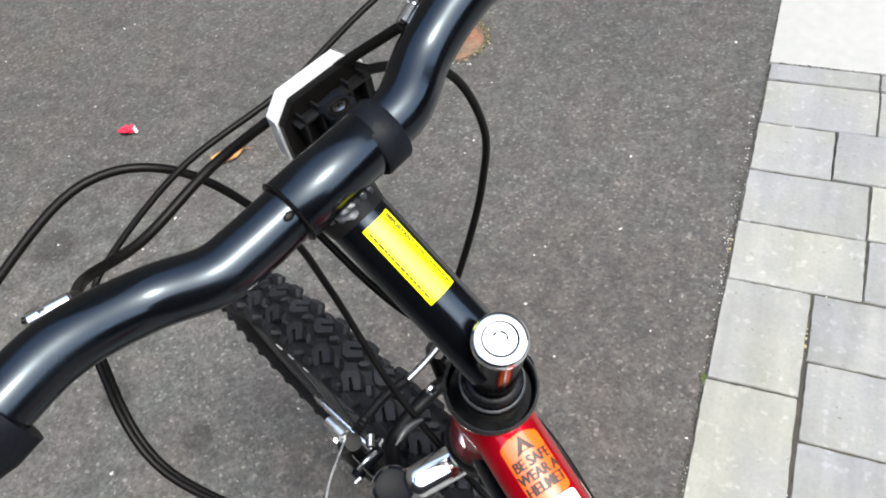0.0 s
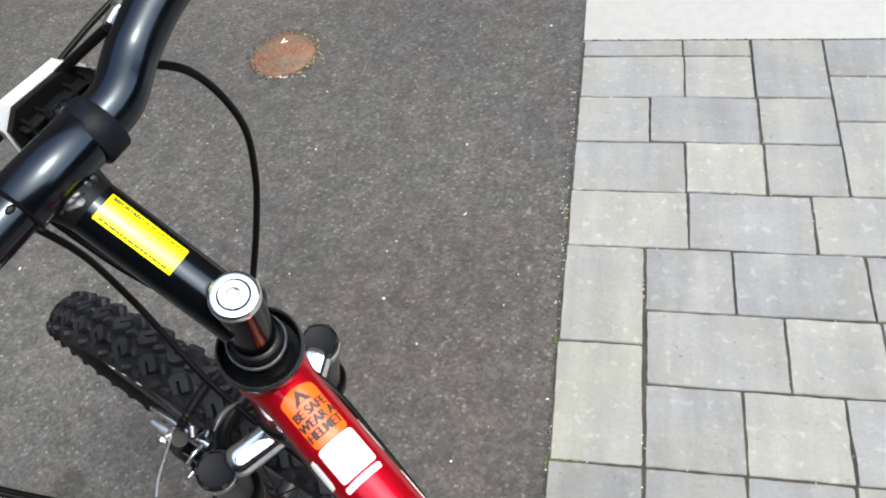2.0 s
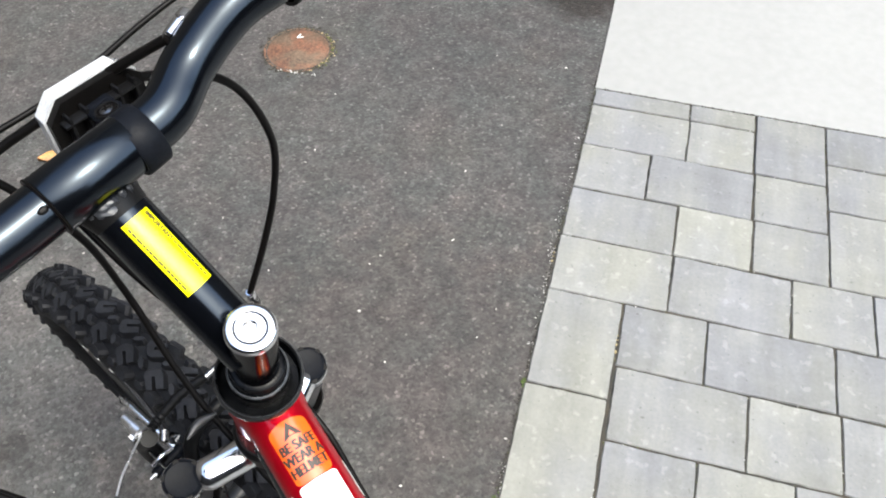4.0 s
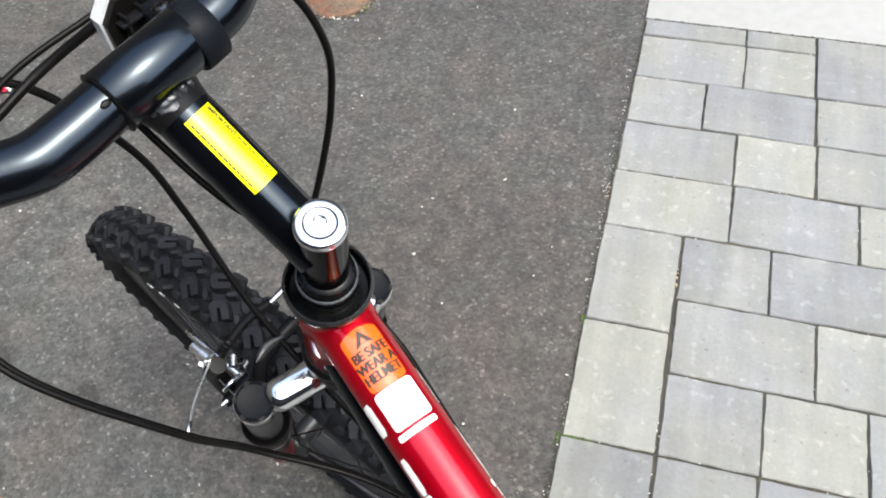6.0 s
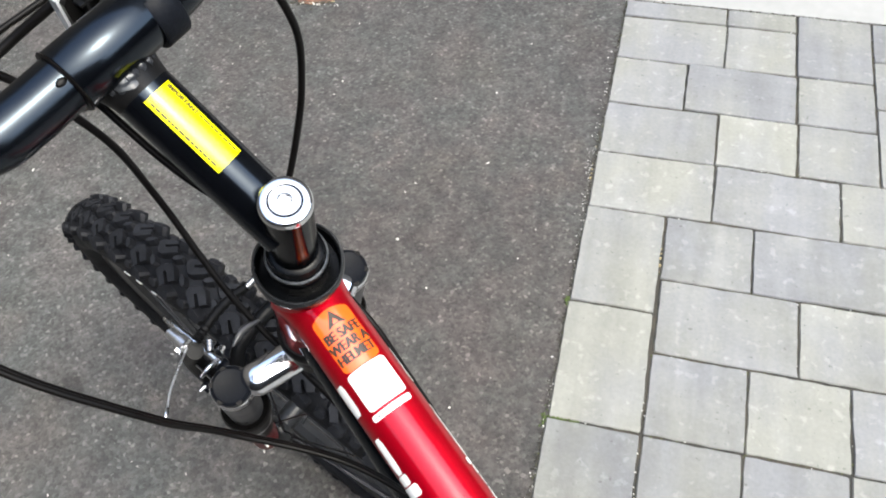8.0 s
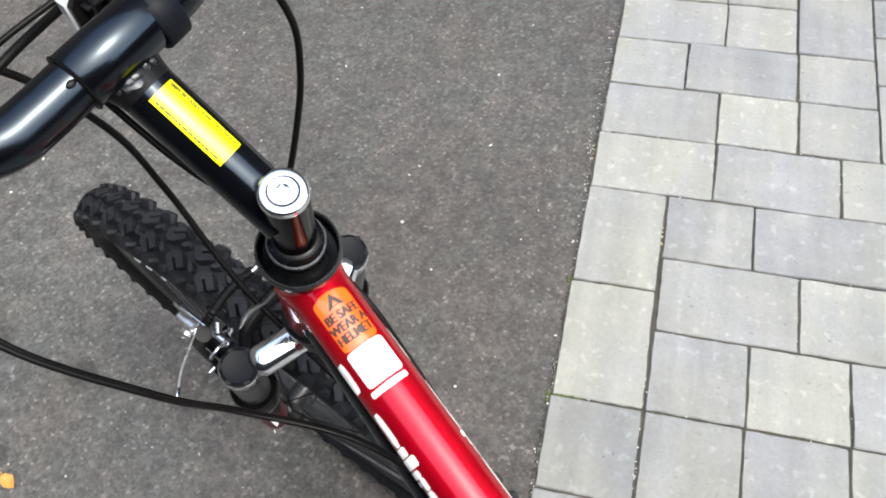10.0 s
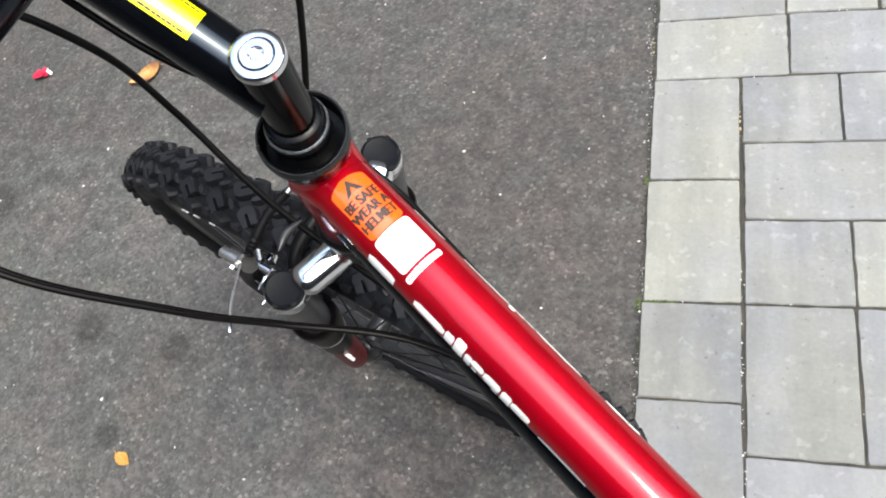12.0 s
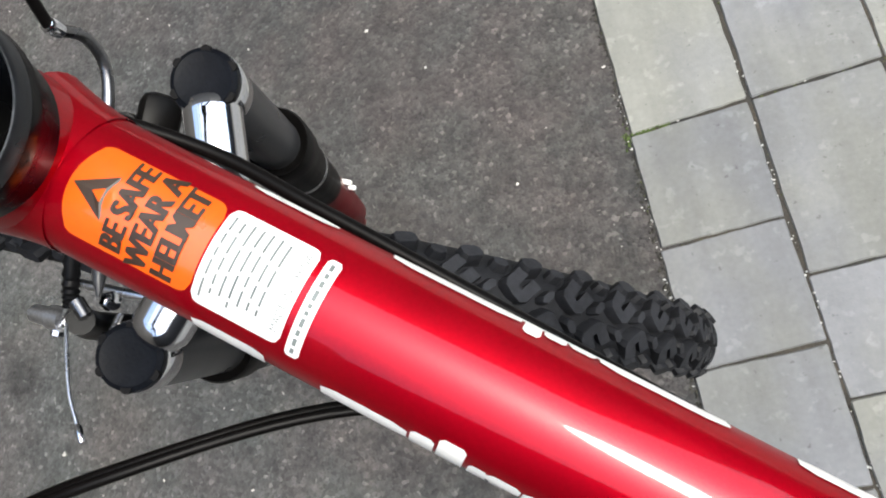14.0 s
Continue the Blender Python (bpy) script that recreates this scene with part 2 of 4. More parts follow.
M_EDGE_LINE = mat("worn_edge_highlight", (0.075, 0.079, 0.084), 0.40, 0.6, tone=0.4, scale=90, fine=600, rough_var=0.3)
M_SHAFT = mat("black_shaft_paint", (0.0014, 0.0015, 0.0018), 0.12, tone=0.25, scale=30, fine=500, rough_var=0.3, spec=0.07)
M_CUP = mat("black_headset_enamel", (0.0012, 0.0014, 0.0018), 0.26, tone=0.3, scale=60, fine=500, bump=0.1, bump_scale=300, rough_var=0.3, spec=0.09)
M_NOODLE = mat("grey_steel", (0.20, 0.20, 0.205), 0.3, 1.0, tone=0.15, scale=60, fine=900, rough_var=0.3)
M_STANCHION = mat("grey_fork_tube", (0.036, 0.037, 0.039), 0.30, 0.0, tone=0.2, scale=40, fine=600, spec=0.45)
M_ALLOY = mat("pale_alloy", (0.80, 0.80, 0.81), 0.28, 1.0, tone=0.2, scale=60, fine=700)
M_GREY = mat("dark_grey_plastic", (0.0042, 0.0049, 0.0068), 0.44, tone=0.3, scale=70, fine=600, bump=0.2, bump_scale=600, spec=0.06)
M_FORK = mat("dark_fork_tube", (0.017, 0.0175, 0.0185), 0.30, 0.0, tone=0.2, scale=40, fine=600, spec=0.38)
M_YELLOW = mat("yellow_sticker", (0.56, 0.53, 0.0), 0.22, tone=0.04, scale=60, fine=500)
M_ORANGE = mat("orange_sticker", (0.66, 0.085, 0.004), 0.3, tone=0.06, scale=50, fine=500, coat=0.9)
M_WHITE = mat("white_sticker", (0.70, 0.71, 0.70), 0.4, tone=0.03, scale=60, fine=600)
M_DECAL = mat("white_decal", (0.78, 0.77, 0.74), 0.35, tone=0.06, scale=80, fine=700, coat=0.3)
M_INK = mat("sticker_ink", (0.026, 0.014, 0.008), 0.5, tone=0.25)
M_GREYINK = mat("grey_print", (0.13, 0.145, 0.14), 0.5, tone=0.2)
M_RUST = mat("rusty_iron", (0.125, 0.058, 0.034), 0.75, tone=0.55, scale=26, fine=200, bump=0.8, bump_scale=160, second=(0.082, 0.057, 0.038), patches=16.0)
M_LENS = mat("clear_reflector", (0.42, 0.43, 0.44), 0.18, tone=0.1, scale=120, fine=900, coat=0.5)
M_LEAF = mat("dry_leaf", (0.34, 0.185, 0.060), 0.6, tone=0.35, scale=60, fine=400, bump=0.3, second=(0.13, 0.050, 0.020), patches=20.0)
M_YLEAF = mat("yellow_leaf", (0.36, 0.19, 0.04), 0.6, tone=0.25, scale=60, fine=400, bump=0.3)
M_PETAL = mat("red_petal", (0.45, 0.012, 0.045), 0.6, tone=0.3, scale=90, fine=500)
M_FLECK = mat("white_stone_fleck", (0.45, 0.44, 0.41), 0.8, tone=0.2, scale=90, fine=500)
M_CHIP = mat("pale_stone_chip", (0.30, 0.29, 0.27), 0.8, tone=0.3, scale=90, fine=500)
M_GRIT = mat("whitish_grit", (0.42, 0.42, 0.40), 0.8, tone=0.25, scale=90, fine=500)
M_MOSS = mat("moss", (0.055, 0.062, 0.018), 0.95, tone=0.4, scale=90, fine=600, bump=0.8)
M_STRAW = mat("dry_straw", (0.28, 0.23, 0.12), 0.8, tone=0.2, scale=90)


# ---- mesh helpers ----
def spline(points, per=10):
    """A smooth line through points."""
    p = [Vector(q) for q in points]
    p = [2 * p[0] - p[1], *p, 2 * p[-1] - p[-2]]
    out = []
    for a, b, c, d in zip(p, p[1:], p[2:], p[3:]):
        for k in range(per):
            s = k / per
            out.append(0.5 * (2 * b + (c - a) * s + (2 * a - 5 * b + 4 * c - d) * s * s + (3 * b - a - 3 * c + d) * s ** 3))
    return [*out, p[-2]]


def side_of(d):
    s = d.cross(Vector((0, 0, 1)) if abs(d.z) < 0.9 else Vector((0, 1, 0))).normalized()
    return s, s.cross(d).normalized()


def sweep(bm, line, radius, segs=12, caps=True):
    """A round tube along a line; radius: a number, or one for each point."""
    line = [Vector(q) for q in line]
    rad = radius if isinstance(radius, (list, tuple)) else [radius] * len(line)
    rings, s = [], None
    for i, q in enumerate(line):
        d = (line[min(i + 1, len(line) - 1)] - line[max(i - 1, 0)]).normalized()
        if s is None:
            s, _ = side_of(d)
        s = (s - d * s.dot(d)).normalized()
        w = s.cross(d)
        rings.append([bm.verts.new(q + rad[i] * (math.cos(a) * s + math.sin(a) * w)) for a in (2 * math.pi * k / segs for k in range(segs))])
    for a, b in zip(rings, rings[1:]):
        for k in range(segs):
            bm.faces.new((a[k], a[(k + 1) % segs], b[(k + 1) % segs], b[k]))
    if caps:
        bm.faces.new(rings[0][::-1])
        bm.faces.new(rings[-1])
    return bm


def lathe(bm, base, axis, profile, segs=32, caps=True):
    """A turned body: profile rows of (distance along the axis, radius)."""
    base, d = Vector(base), Vector(axis).normalized()
    s, w = side_of(d)
    rings = [[bm.verts.new(base + d * h + r * (math.cos(a) * s + math.sin(a) * w)) for a in (2 * math.pi * k / segs for k in range(segs))] for h, r in profile]
    for a, b in zip(rings, rings[1:]):
        for k in range(segs):
            bm.faces.new((a[k], a[(k + 1) % segs], b[(k + 1) % segs], b[k]))
    if caps:
        bm.faces.new(rings[0][::-1])
        bm.faces.new(rings[-1])
    return bm


def block(bm, m, size, bevel=0.0, segs=2):
    """A box of that size with bevelled edges, at the pose m."""
    made = bmesh.ops.create_cube(bm, size=1.0, matrix=m @ Matrix.Diagonal((*size, 1)))
    if bevel:
        edges = list({e for v in made["verts"] for e in v.link_edges})
        bmesh.ops.bevel(bm, geom=edges, offset=bevel, segments=segs, affect="EDGES", profile=0.5)
    return bm


def axes(origin, x, y, z):
    m = Matrix((x, y, z)).transposed().to_4x4()
    m.translation = origin
    return m


def finish(name, bm, material, smooth=True):
    bmesh.ops.recalc_face_normals(bm, faces=bm.faces[:])
    me = bpy.data.meshes.new(name)
    bm.to_mesh(me)
    bm.free()
    me.materials.append(material)
    if smooth:
        for p in me.polygons:
            p.use_smooth = True
        me.set_sharp_from_angle(angle=radians(38))
    return me


def part(name, bm, material, parent, label="", smooth=True):
    """Links a bmesh, given in world places, as one mesh under a thing or a part."""
    me = finish(name, bm, material, smooth)
    o = world_of[parent]
    me.transform(Matrix.Translation(-o))
    ob = new(name, me)
    ob.parent = parent
    world_of[ob] = o
    return tagged(ob, label)


def thing(name, at, label, category):
    e = new(name)
    e.location = at
    world_of[e] = Vector(at)
    return tagged(e, label, category)


def solid(name, bm, material, label, category="", kind="", at=(0, 0, 0), smooth=True):
    me = finish(name, bm, material, smooth)
    me.transform(Matrix.Translation(-Vector(at)))
    ob = new(name, me)
    ob.location = at
    world_of[ob] = Vector(at)
    return tagged(ob, label, category, kind=kind)


world_of = {}

# ---- ground, slab ----
EDGE, SLAB_Y = -0.143, 0.58


def edge_at(y):
    """The paving edge runs slightly askew."""
    return -0.1410 + 0.011 * y


bm = bmesh.new()
bmesh.ops.create_grid(bm, x_segments=2, y_segments=2, size=300.0, matrix=pose(0, 0, -0.001))
ground = solid("ground", bm, M_ASPHALT, "worn grey asphalt driveway with pale stone chips", "ground", "structure", smooth=False)

bm = bmesh.new()
block(bm, pose(1.034, 0.58 + 1.285, -0.042), (2.342, 2.57, 0.09), 0.004)
slab = solid("concrete_slab", bm, M_CONCRETE, "smooth pale concrete slab beside grey paving", "slab", "structure")

# unseen house wall; its height is set by the dark northern reflections
bm = bmesh.new()
block(bm, pose(0.0, 3.3, 4.5), (16.0, 0.3, 9.0), 0.01)
solid("wall_north", bm, M_WALL, "plain grey rendered house wall", "wall", "structure")

# unseen wall, added to keep reflections from the west dark
bm = bmesh.new()
block(bm, pose(-2.56, -0.2, 2.0), (0.3, 6.6, 4.0), 0.01)
solid("wall_west", bm, M_WALL, "unseen plain wall added to darken western reflections", "wall", "structure")

# unseen low walls, added to cut off the sky near the horizon
for name, x, y, wide, deep, tall in (("wall_east", 5.2, -0.2, 0.25, 6.6, 2.2), ("wall_south", 1.3, -3.6, 7.8, 0.25, 3.4)):
    bm = bmesh.new()
    block(bm, pose(x, y, tall / 2), (wide, deep, tall), 0.01)
    solid(name, bm, M_WALL, "unseen plain wall added to bound the sky", "wall", "structure")

bm = bmesh.new()
block(bm, pose(-0.118 + 1.16, SLAB_Y - 1.4, -0.0198), (2.32, 2.8, 0.04))
pavement = solid("pavement", bm, M_JOINT, "grey concrete block paving with dark sand joints", "paving", "structure", smooth=False)

# ---- bicycle: the front turns 15 degrees left of the frame, the whole leans left ----
YAW, LEAN_BY, RADIUS = radians(65.5), radians(5.9), 0.337
HUB = Vector((-0.42, -0.609, 0.335))
NN = Vector((math.cos(YAW) * math.cos(LEAN_BY), math.sin(YAW) * math.cos(LEAN_BY), math.sin(LEAN_BY)))
FF = Vector((-math.sin(YAW), math.cos(YAW), 0.0))
UU = NN.cross(FF)


def fr(f, n, u):
    """World place of a point of the front: forward, to the right and up from the hub."""
    return HUB + f * FF + n * NN + u * UU


CONTACT = HUB - RADIUS * UU
bicycle = thing("bicycle", CONTACT, "red and black mountain bike, leaning, with front wheel turned", "bicycle")
AX = (0.338 * FF - 0.941 * UU).normalized()
N0 = 0.008
CAP = fr(-0.230, N0, 0.639)


def steer(s, f=0.0, n=0.0):
    """A point s metres down the steering axis from the stem's cap."""
    side = NN.cross(AX).normalized()
    if side.dot(FF) < 0:
        side = -side
    return CAP + AX * s + side * f + NN * n


STEER_F = NN.cross(AX).normalized()
STEER_F = STEER_F if STEER_F.dot(FF) > 0 else -STEER_F

HEAD = CAP + AX * 0.0033 - STEER_F * 0.0016 + NN * 0.0009
AH = (0.0209 * FF - 0.0007 * NN - 0.0751 * UU).normalized()
HEAD_F = NN.cross(AH).normalized()
HEAD_F = HEAD_F if HEAD_F.dot(FF) > 0 else -HEAD_F


def head_at(s, f=0.0, n=0.0):
    """A point s metres down the head tube from the stem's cap."""
    return HEAD + AH * s + HEAD_F * f + NN * n


# wheel: rim, tyre with knobs, spokes, hub
TYRE_W, TYRE_N = 0.0262, 0.0008


def ring_section(bm, profile, segs=96):
    """Turns a closed section (radius, side) about the hub."""
    rings = []
    for k in range(segs):
        a = 2 * math.pi * k / segs
        d = math.cos(a) * FF + math.sin(a) * UU
        rings.append([bm.verts.new(HUB + d * r + NN * n) for r, n in profile])
    for a, b in zip(rings, [*rings[1:], rings[0]]):
        for k in range(len(profile)):
            bm.faces.new((a[k], a[(k + 1) % len(profile)], b[(k + 1) % len(profile)], b[k]))
    return bm


rim = part("front_wheel", ring_section(bmesh.new(), [(0.286, -0.0125), (0.286, 0.0125), (0.274, 0.0135), (0.264, 0.010), (0.259, 0.0), (0.264, -0.010), (0.274, -0.0135)]), M_FORK, bicycle, "black alloy rim")
for sgn in (-1, 1):
    part("brake_track", ring_section(bmesh.new(), [(0.2855, sgn * 0.0131), (0.2765, sgn * 0.0140), (0.2765, sgn * 0.0146), (0.2855, sgn * 0.0137)]), M_TRACK, rim, "bare metal braking edge")
sec = [(0.302 + 0.0262 * math.sin(a) * (1.0 if math.sin(a) > 0 else 0.7), TYRE_N + TYRE_W * 0.96 * math.cos(a)) for a in (2 * math.pi * k / 20 for k in range(20))]
part("tyre", ring_section(bmesh.new(), sec, 120), M_RUBBER, rim, "black knobbly off-road tyre")
bm = bmesh.new()
rnd = random.Random(4)
PITCH = 54


def tread_at(x, y, height):
    """A point over the tyre: x metres round it, y across from its middle, height over the casing."""
    ang, tilt = x / 0.335, y / 0.0335
    d = math.cos(ang) * FF + math.sin(ang) * UU
    lift = 0.0262 + height - 0.0016 * max(0.0, abs(tilt) - 0.55) / 0.4
    return HUB + NN * TYRE_N + d * 0.302 + (math.cos(tilt) * d + 0.97 * math.sin(tilt) * NN) * lift


def knob(x, y, turn, outline, height=0.0072, slope=0.0011):
    """One rubber block of the tread: an outline turned by an angle, with sloping sides and a worn top edge."""
    c, k = math.cos(turn), math.sin(turn)
    mx = sum(p for p, _ in outline) / len(outline)
    rings = []
    for h, grow in ((-0.001, slope), (height - 0.0012, 0.0), (height, -0.0009)):
        ring = []
        for p, q in outline:
            far = math.hypot(p - mx, q)
            p, q = p + (p - mx) / far * grow, q + q / far * grow
            ring.append(bm.verts.new(tread_at(x + p * c - q * k, y + p * k + q * c, h)))
        rings.append(ring)
    for lo, hi in zip(rings, rings[1:]):
        for j in range(len(outline)):
            bm.faces.new((lo[j], lo[(j + 1) % len(outline)], hi[(j + 1) % len(outline)], hi[j]))
    bm.faces.new(rings[-1]).material_index = 1


def lozenge(length, width):
    """A block's outline with cut corners."""
    a, b, e = length / 2, width / 2, 0.0026
    return [(-a + e, -b), (a - e, -b), (a, -b + e), (a, b - e), (a - e, b), (-a + e, b), (-a, b - e), (-a, -b + e)]


# a horseshoe with its slot open towards the shoulder
HORSESHOE = [(0.0095, -0.0098), (-0.0050, -0.0098), (-0.0088, -0.0070), (-0.0098, 0.0), (-0.0088, 0.0070), (-0.0050, 0.0098),
             (0.0095, 0.0098), (0.0095, 0.0021), (-0.0030, 0.0021), (-0.0030, -0.0021), (0.0095, -0.0021)]
STEP = 2 * math.pi * 0.335 / PITCH
for k in range(PITCH):
    for sgn in (-1, 1):
        x = (k + (0.5 if sgn > 0 else 0.0)) * STEP
        knob(x, sgn * 0.0112, sgn * 0.80, HORSESHOE, 0.0066)
        knob(x + 0.0185, sgn * 0.0075, sgn * 0.80, lozenge(0.0120, 0.0060), 0.0062)
        # tall shoulder blocks, one long and one short
        knob(x + 0.0075, sgn * 0.0265, sgn * 0.30, lozenge(0.0150, 0.0102), 0.0098)
        knob(x + 0.0275, sgn * 0.0262, -sgn * 0.15, lozenge(0.0105, 0.0092), 0.0064)
tread = part("tread", bm, M_RUBBER, rim, "black tread blocks with greyer tops")
tread["kind"] = "stuff"
tread.data.materials.append(M_TOPS)
lathe_hub = lathe(bmesh.new(), HUB - NN * 0.052, NN, [(0, 0.006), (0.004, 0.014), (0.014, 0.021), (0.018, 0.021), (0.026, 0.0125), (0.078, 0.0125), (0.086, 0.021), (0.090, 0.021), (0.100, 0.014), (0.104, 0.006)])
part("hub", lathe_hub, M_FORK, rim, "dark hub")
for k in range(36):
    a = 2 * math.pi * k / 36
    sgn = 1 if k % 2 else -1
    b = a + (0.55 if (k // 2) % 2 else -0.55)
    p0 = HUB + NN * sgn * 0.034 + 0.019 * (math.cos(b) * FF + math.sin(b) * UU)
    p1 = HUB + NN * sgn * 0.003 + 0.262 * (math.cos(a) * FF + math.sin(a) * UU)
    part("spoke", sweep(bmesh.new(), [p0, p1], 0.001, 6), M_TRACK, rim)
# white blocks draw the bright glints along the rim's edge
for deg, long in ((71, 0.009), (75.5, 0.007), (80.5, 0.006)):
    a = radians(deg)
    d = math.cos(a) * FF + math.sin(a) * UU
    tan = -math.sin(a) * FF + math.cos(a) * UU
    part("rim_glint", block(bmesh.new(), axes(HUB + d * 0.2900 - NN * 0.0225, tan, d, NN), (long, 0.0040, 0.0040), 0.0008), M_DECAL, rim, "small white block drawn for a rim glint")

# fork: crown and two legs
LEG_TOP = 0.2423
bm = bmesh.new()
part("crown_race", lathe(bmesh.new(), head_at(0.2195), AH, [(0, 0.019), (0.003, 0.0205), (0.030, 0.0205), (0.034, 0.018)], 28), M_SATIN, bicycle, "dark fork crown race")
for sgn in (-1, 1):
    out = (NN * math.cos(0.33) + STEER_F * sgn * math.sin(0.33)).normalized()
    across = (STEER_F * math.cos(0.33) - NN * sgn * math.sin(0.33)).normalized()
    mid = steer(LEG_TOP + 0.0085, -0.0120, -0.0250) if sgn < 0 else steer(LEG_TOP + 0.0090, -0.0135, 0.0225)
    block(bm, axes(mid, across, out, AX), (0.0235, 0.062, 0.0240), 0.0100, 6)
crown = part("fork_crown", bm, M_CHROME, bicycle, "chrome fork crown")
lip = spline([fr(-0.1270, -0.0050, 0.4115), fr(-0.1235, -0.0180, 0.4130), fr(-0.1262, -0.0310, 0.4136)], 8)
part("crown_lip", sweep(bmesh.new(), lip, [0.0006 + 0.0026 * math.sin(math.pi * k / (len(lip) - 1)) for k in range(len(lip))], 10), M_STANCHION, crown, "grey forward lip")
for sgn in (-1, 1):
    top = steer(LEG_TOP + 0.003, -0.0036, 0.0530) if sgn > 0 else steer(LEG_TOP + 0.0085, 0.0045, -0.0595)
    leg = part("fork_leg", lathe(bmesh.new(), top, AX, [(0.002, 0.0143), (0.15, 0.0143)], 28), M_STANCHION, bicycle, "dark suspension fork leg")
    part("leg_rim", lathe(bmesh.new(), top, AX, [(0.001, 0.0130), (0.0005, 0.0142), (0.002, 0.0149), (0.016, 0.0149), (0.018, 0.0144)], 32), M_CHROME, leg, "chrome clamp ring")
    part("leg_cap", lathe(bmesh.new(), top, AX, [(-0.004, 0.009), (-0.0046, 0.0115), (-0.003, 0.0136), (0.002, 0.0139)], 32), M_GREY, leg, "dark plastic adjuster cap")
    for k in range(6):
        a = k * math.pi / 3 + 0.4
        c = top + AX * -0.0026 + 0.0122 * (math.cos(a) * STEER_F + math.sin(a) * NN)
        part("cap_notch", sweep(bmesh.new(), [c, c - AX * 0.0016], [0.0026, 0.0022], 10), M_CABLE, leg)
    part("dust_boot", lathe(bmesh.new(), top, AX, [(0.118, 0.0144), (0.115, 0.0178), (0.1145, 0.0190), (0.117, 0.0200), (0.146, 0.0198), (0.149, 0.0176), (0.186, 0.0172), (0.187, 0.0164), (0.192, 0.0164), (0.193, 0.0172), (0.200, 0.0172), (0.202, 0.0162), (0.250, 0.0160), (0.262, 0.0152)], 32), M_CABLE, leg, "black rubber dust seal")
    part("seal_ring", lathe(bmesh.new(), top, AX, [(0.186, 0.0168), (0.1875, 0.0174), (0.1915, 0.0174), (0.193, 0.0168)], 32), M_STEEL, leg, "pale ring")
    end = 0.411 / 0.941 + 0.004
    low = lathe(bmesh.new(), top, AX, [(0.256, 0.0142), (0.27, 0.0146), (0.36, 0.0150), (end - 0.02, 0.014), (end, 0.011)], 28)
    block(low, axes(top + AX * end - NN * sgn * 0.004, STEER_F, NN, AX), (0.022, 0.008, 0.03), 0.002)
    part("lower_leg", low, M_LEG, leg, "red lower fork leg")
    for h in (0.284, 0.308):
        q = top + AX * h + NN * sgn * 0.0080 - STEER_F * 0.0125
        part("leg_decal", block(bmesh.new(), axes(q, STEER_F, NN, AX), (0.012, 0.004, 0.006), 0.001), M_DECAL, leg, "small white decal")
bm = bmesh.new()
arch = [steer(0.36, 0.006, -0.046), steer(0.35, 0.02, -0.044), steer(0.335, 0.034, -0.030), steer(0.33, 0.036, 0.0), steer(0.335, 0.034, 0.030), steer(0.35, 0.02, 0.044), steer(0.36, 0.006, 0.046)]
sweep(bm, spline(arch, 6), 0.006, 10)
part("fork_brace", bm, M_SATIN, bicycle, "black fork brace")

# headset and frame
TT0 = Vector((-0.19, -0.790, 0.815)) - 0.0073 * FF + 0.0113 * UU
TT = Vector((0.7366, -0.6122, -0.2876)).normalized()
TW = (Vector((0, 0, 1)) - TT * TT.z).normalized()
TV = TT.cross(TW)
TR = 0.0177
head = part("head_tube", lathe(bmesh.new(), head_at(0.091), AH, [(0, 0.0185), (0.002, 0.0192), (0.114, 0.0192), (0.116, 0.0185)], 36), M_RED, bicycle, "red head tube")
part("headset_cup", lathe(bmesh.new(), head_at(0.0762), AH, [(0.0120, 0.0140), (0.0115, 0.0203), (0.0012, 0.0214), (0.0004, 0.0220), (0.0012, 0.0229), (0.0040, 0.0232), (0.0085, 0.0230), (0.012, 0.0210), (0.020, 0.0200)], 56, caps=False), M_CUP, bicycle, "black dished upper headset cup")
part("cup_lip", lathe(bmesh.new(), head_at(0.0762), AH, [(0.0016, 0.0212), (0.0002, 0.0219), (0.0000, 0.0225), (0.0008, 0.0231), (0.0040, 0.0235), (0.0046, 0.0229)], 56, caps=False), M_LIP, bicycle, "worn black cup lip")
# two bare-metal rings, added to draw the highlight on cup and nut edges
part("cup_edge", lathe(bmesh.new(), head_at(0.0762), AH, [(0.0004, 0.02195), (-0.0003, 0.0222), (0.0002, 0.02255)], 56, caps=False), M_EDGE_LINE, bicycle, "thin worn-metal ring drawing the cup edge highlight")
part("nut_edge", lathe(bmesh.new(), head_at(0.055), AH, [(0.0104, 0.0148), (0.0108, 0.0156), (0.0113, 0.01585)], 40, caps=False), M_EDGE_LINE, bicycle, "thin worn-metal ring drawing the locknut edge highlight")
part("headset_nut", lathe(bmesh.new(), head_at(0.055), AH, [(0.002, 0.0118), (0.0032, 0.0138), (0.010, 0.0142), (0.0110, 0.0154), (0.0116, 0.0158), (0.0220, 0.0160), (0.0235, 0.0154), (0.034, 0.0152)], 40), M_CUP, bicycle, "black headset locknut")
part("lower_cup", lathe(bmesh.new(), head_at(0.205), AH, [(0, 0.0205), (0.003, 0.0228), (0.012, 0.0228), (0.016, 0.0205)], 40), M_SATIN, bicycle, "black lower headset cup")
top_tube = part("top_tube", sweep(bmesh.new(), [TT0 - TT * 0.104, TT0 - TT * 0.05, TT0 + TT * 0.2, TT0 + TT * 0.46], TR, 48), M_RED, bicycle, "glossy red metallic top tube")
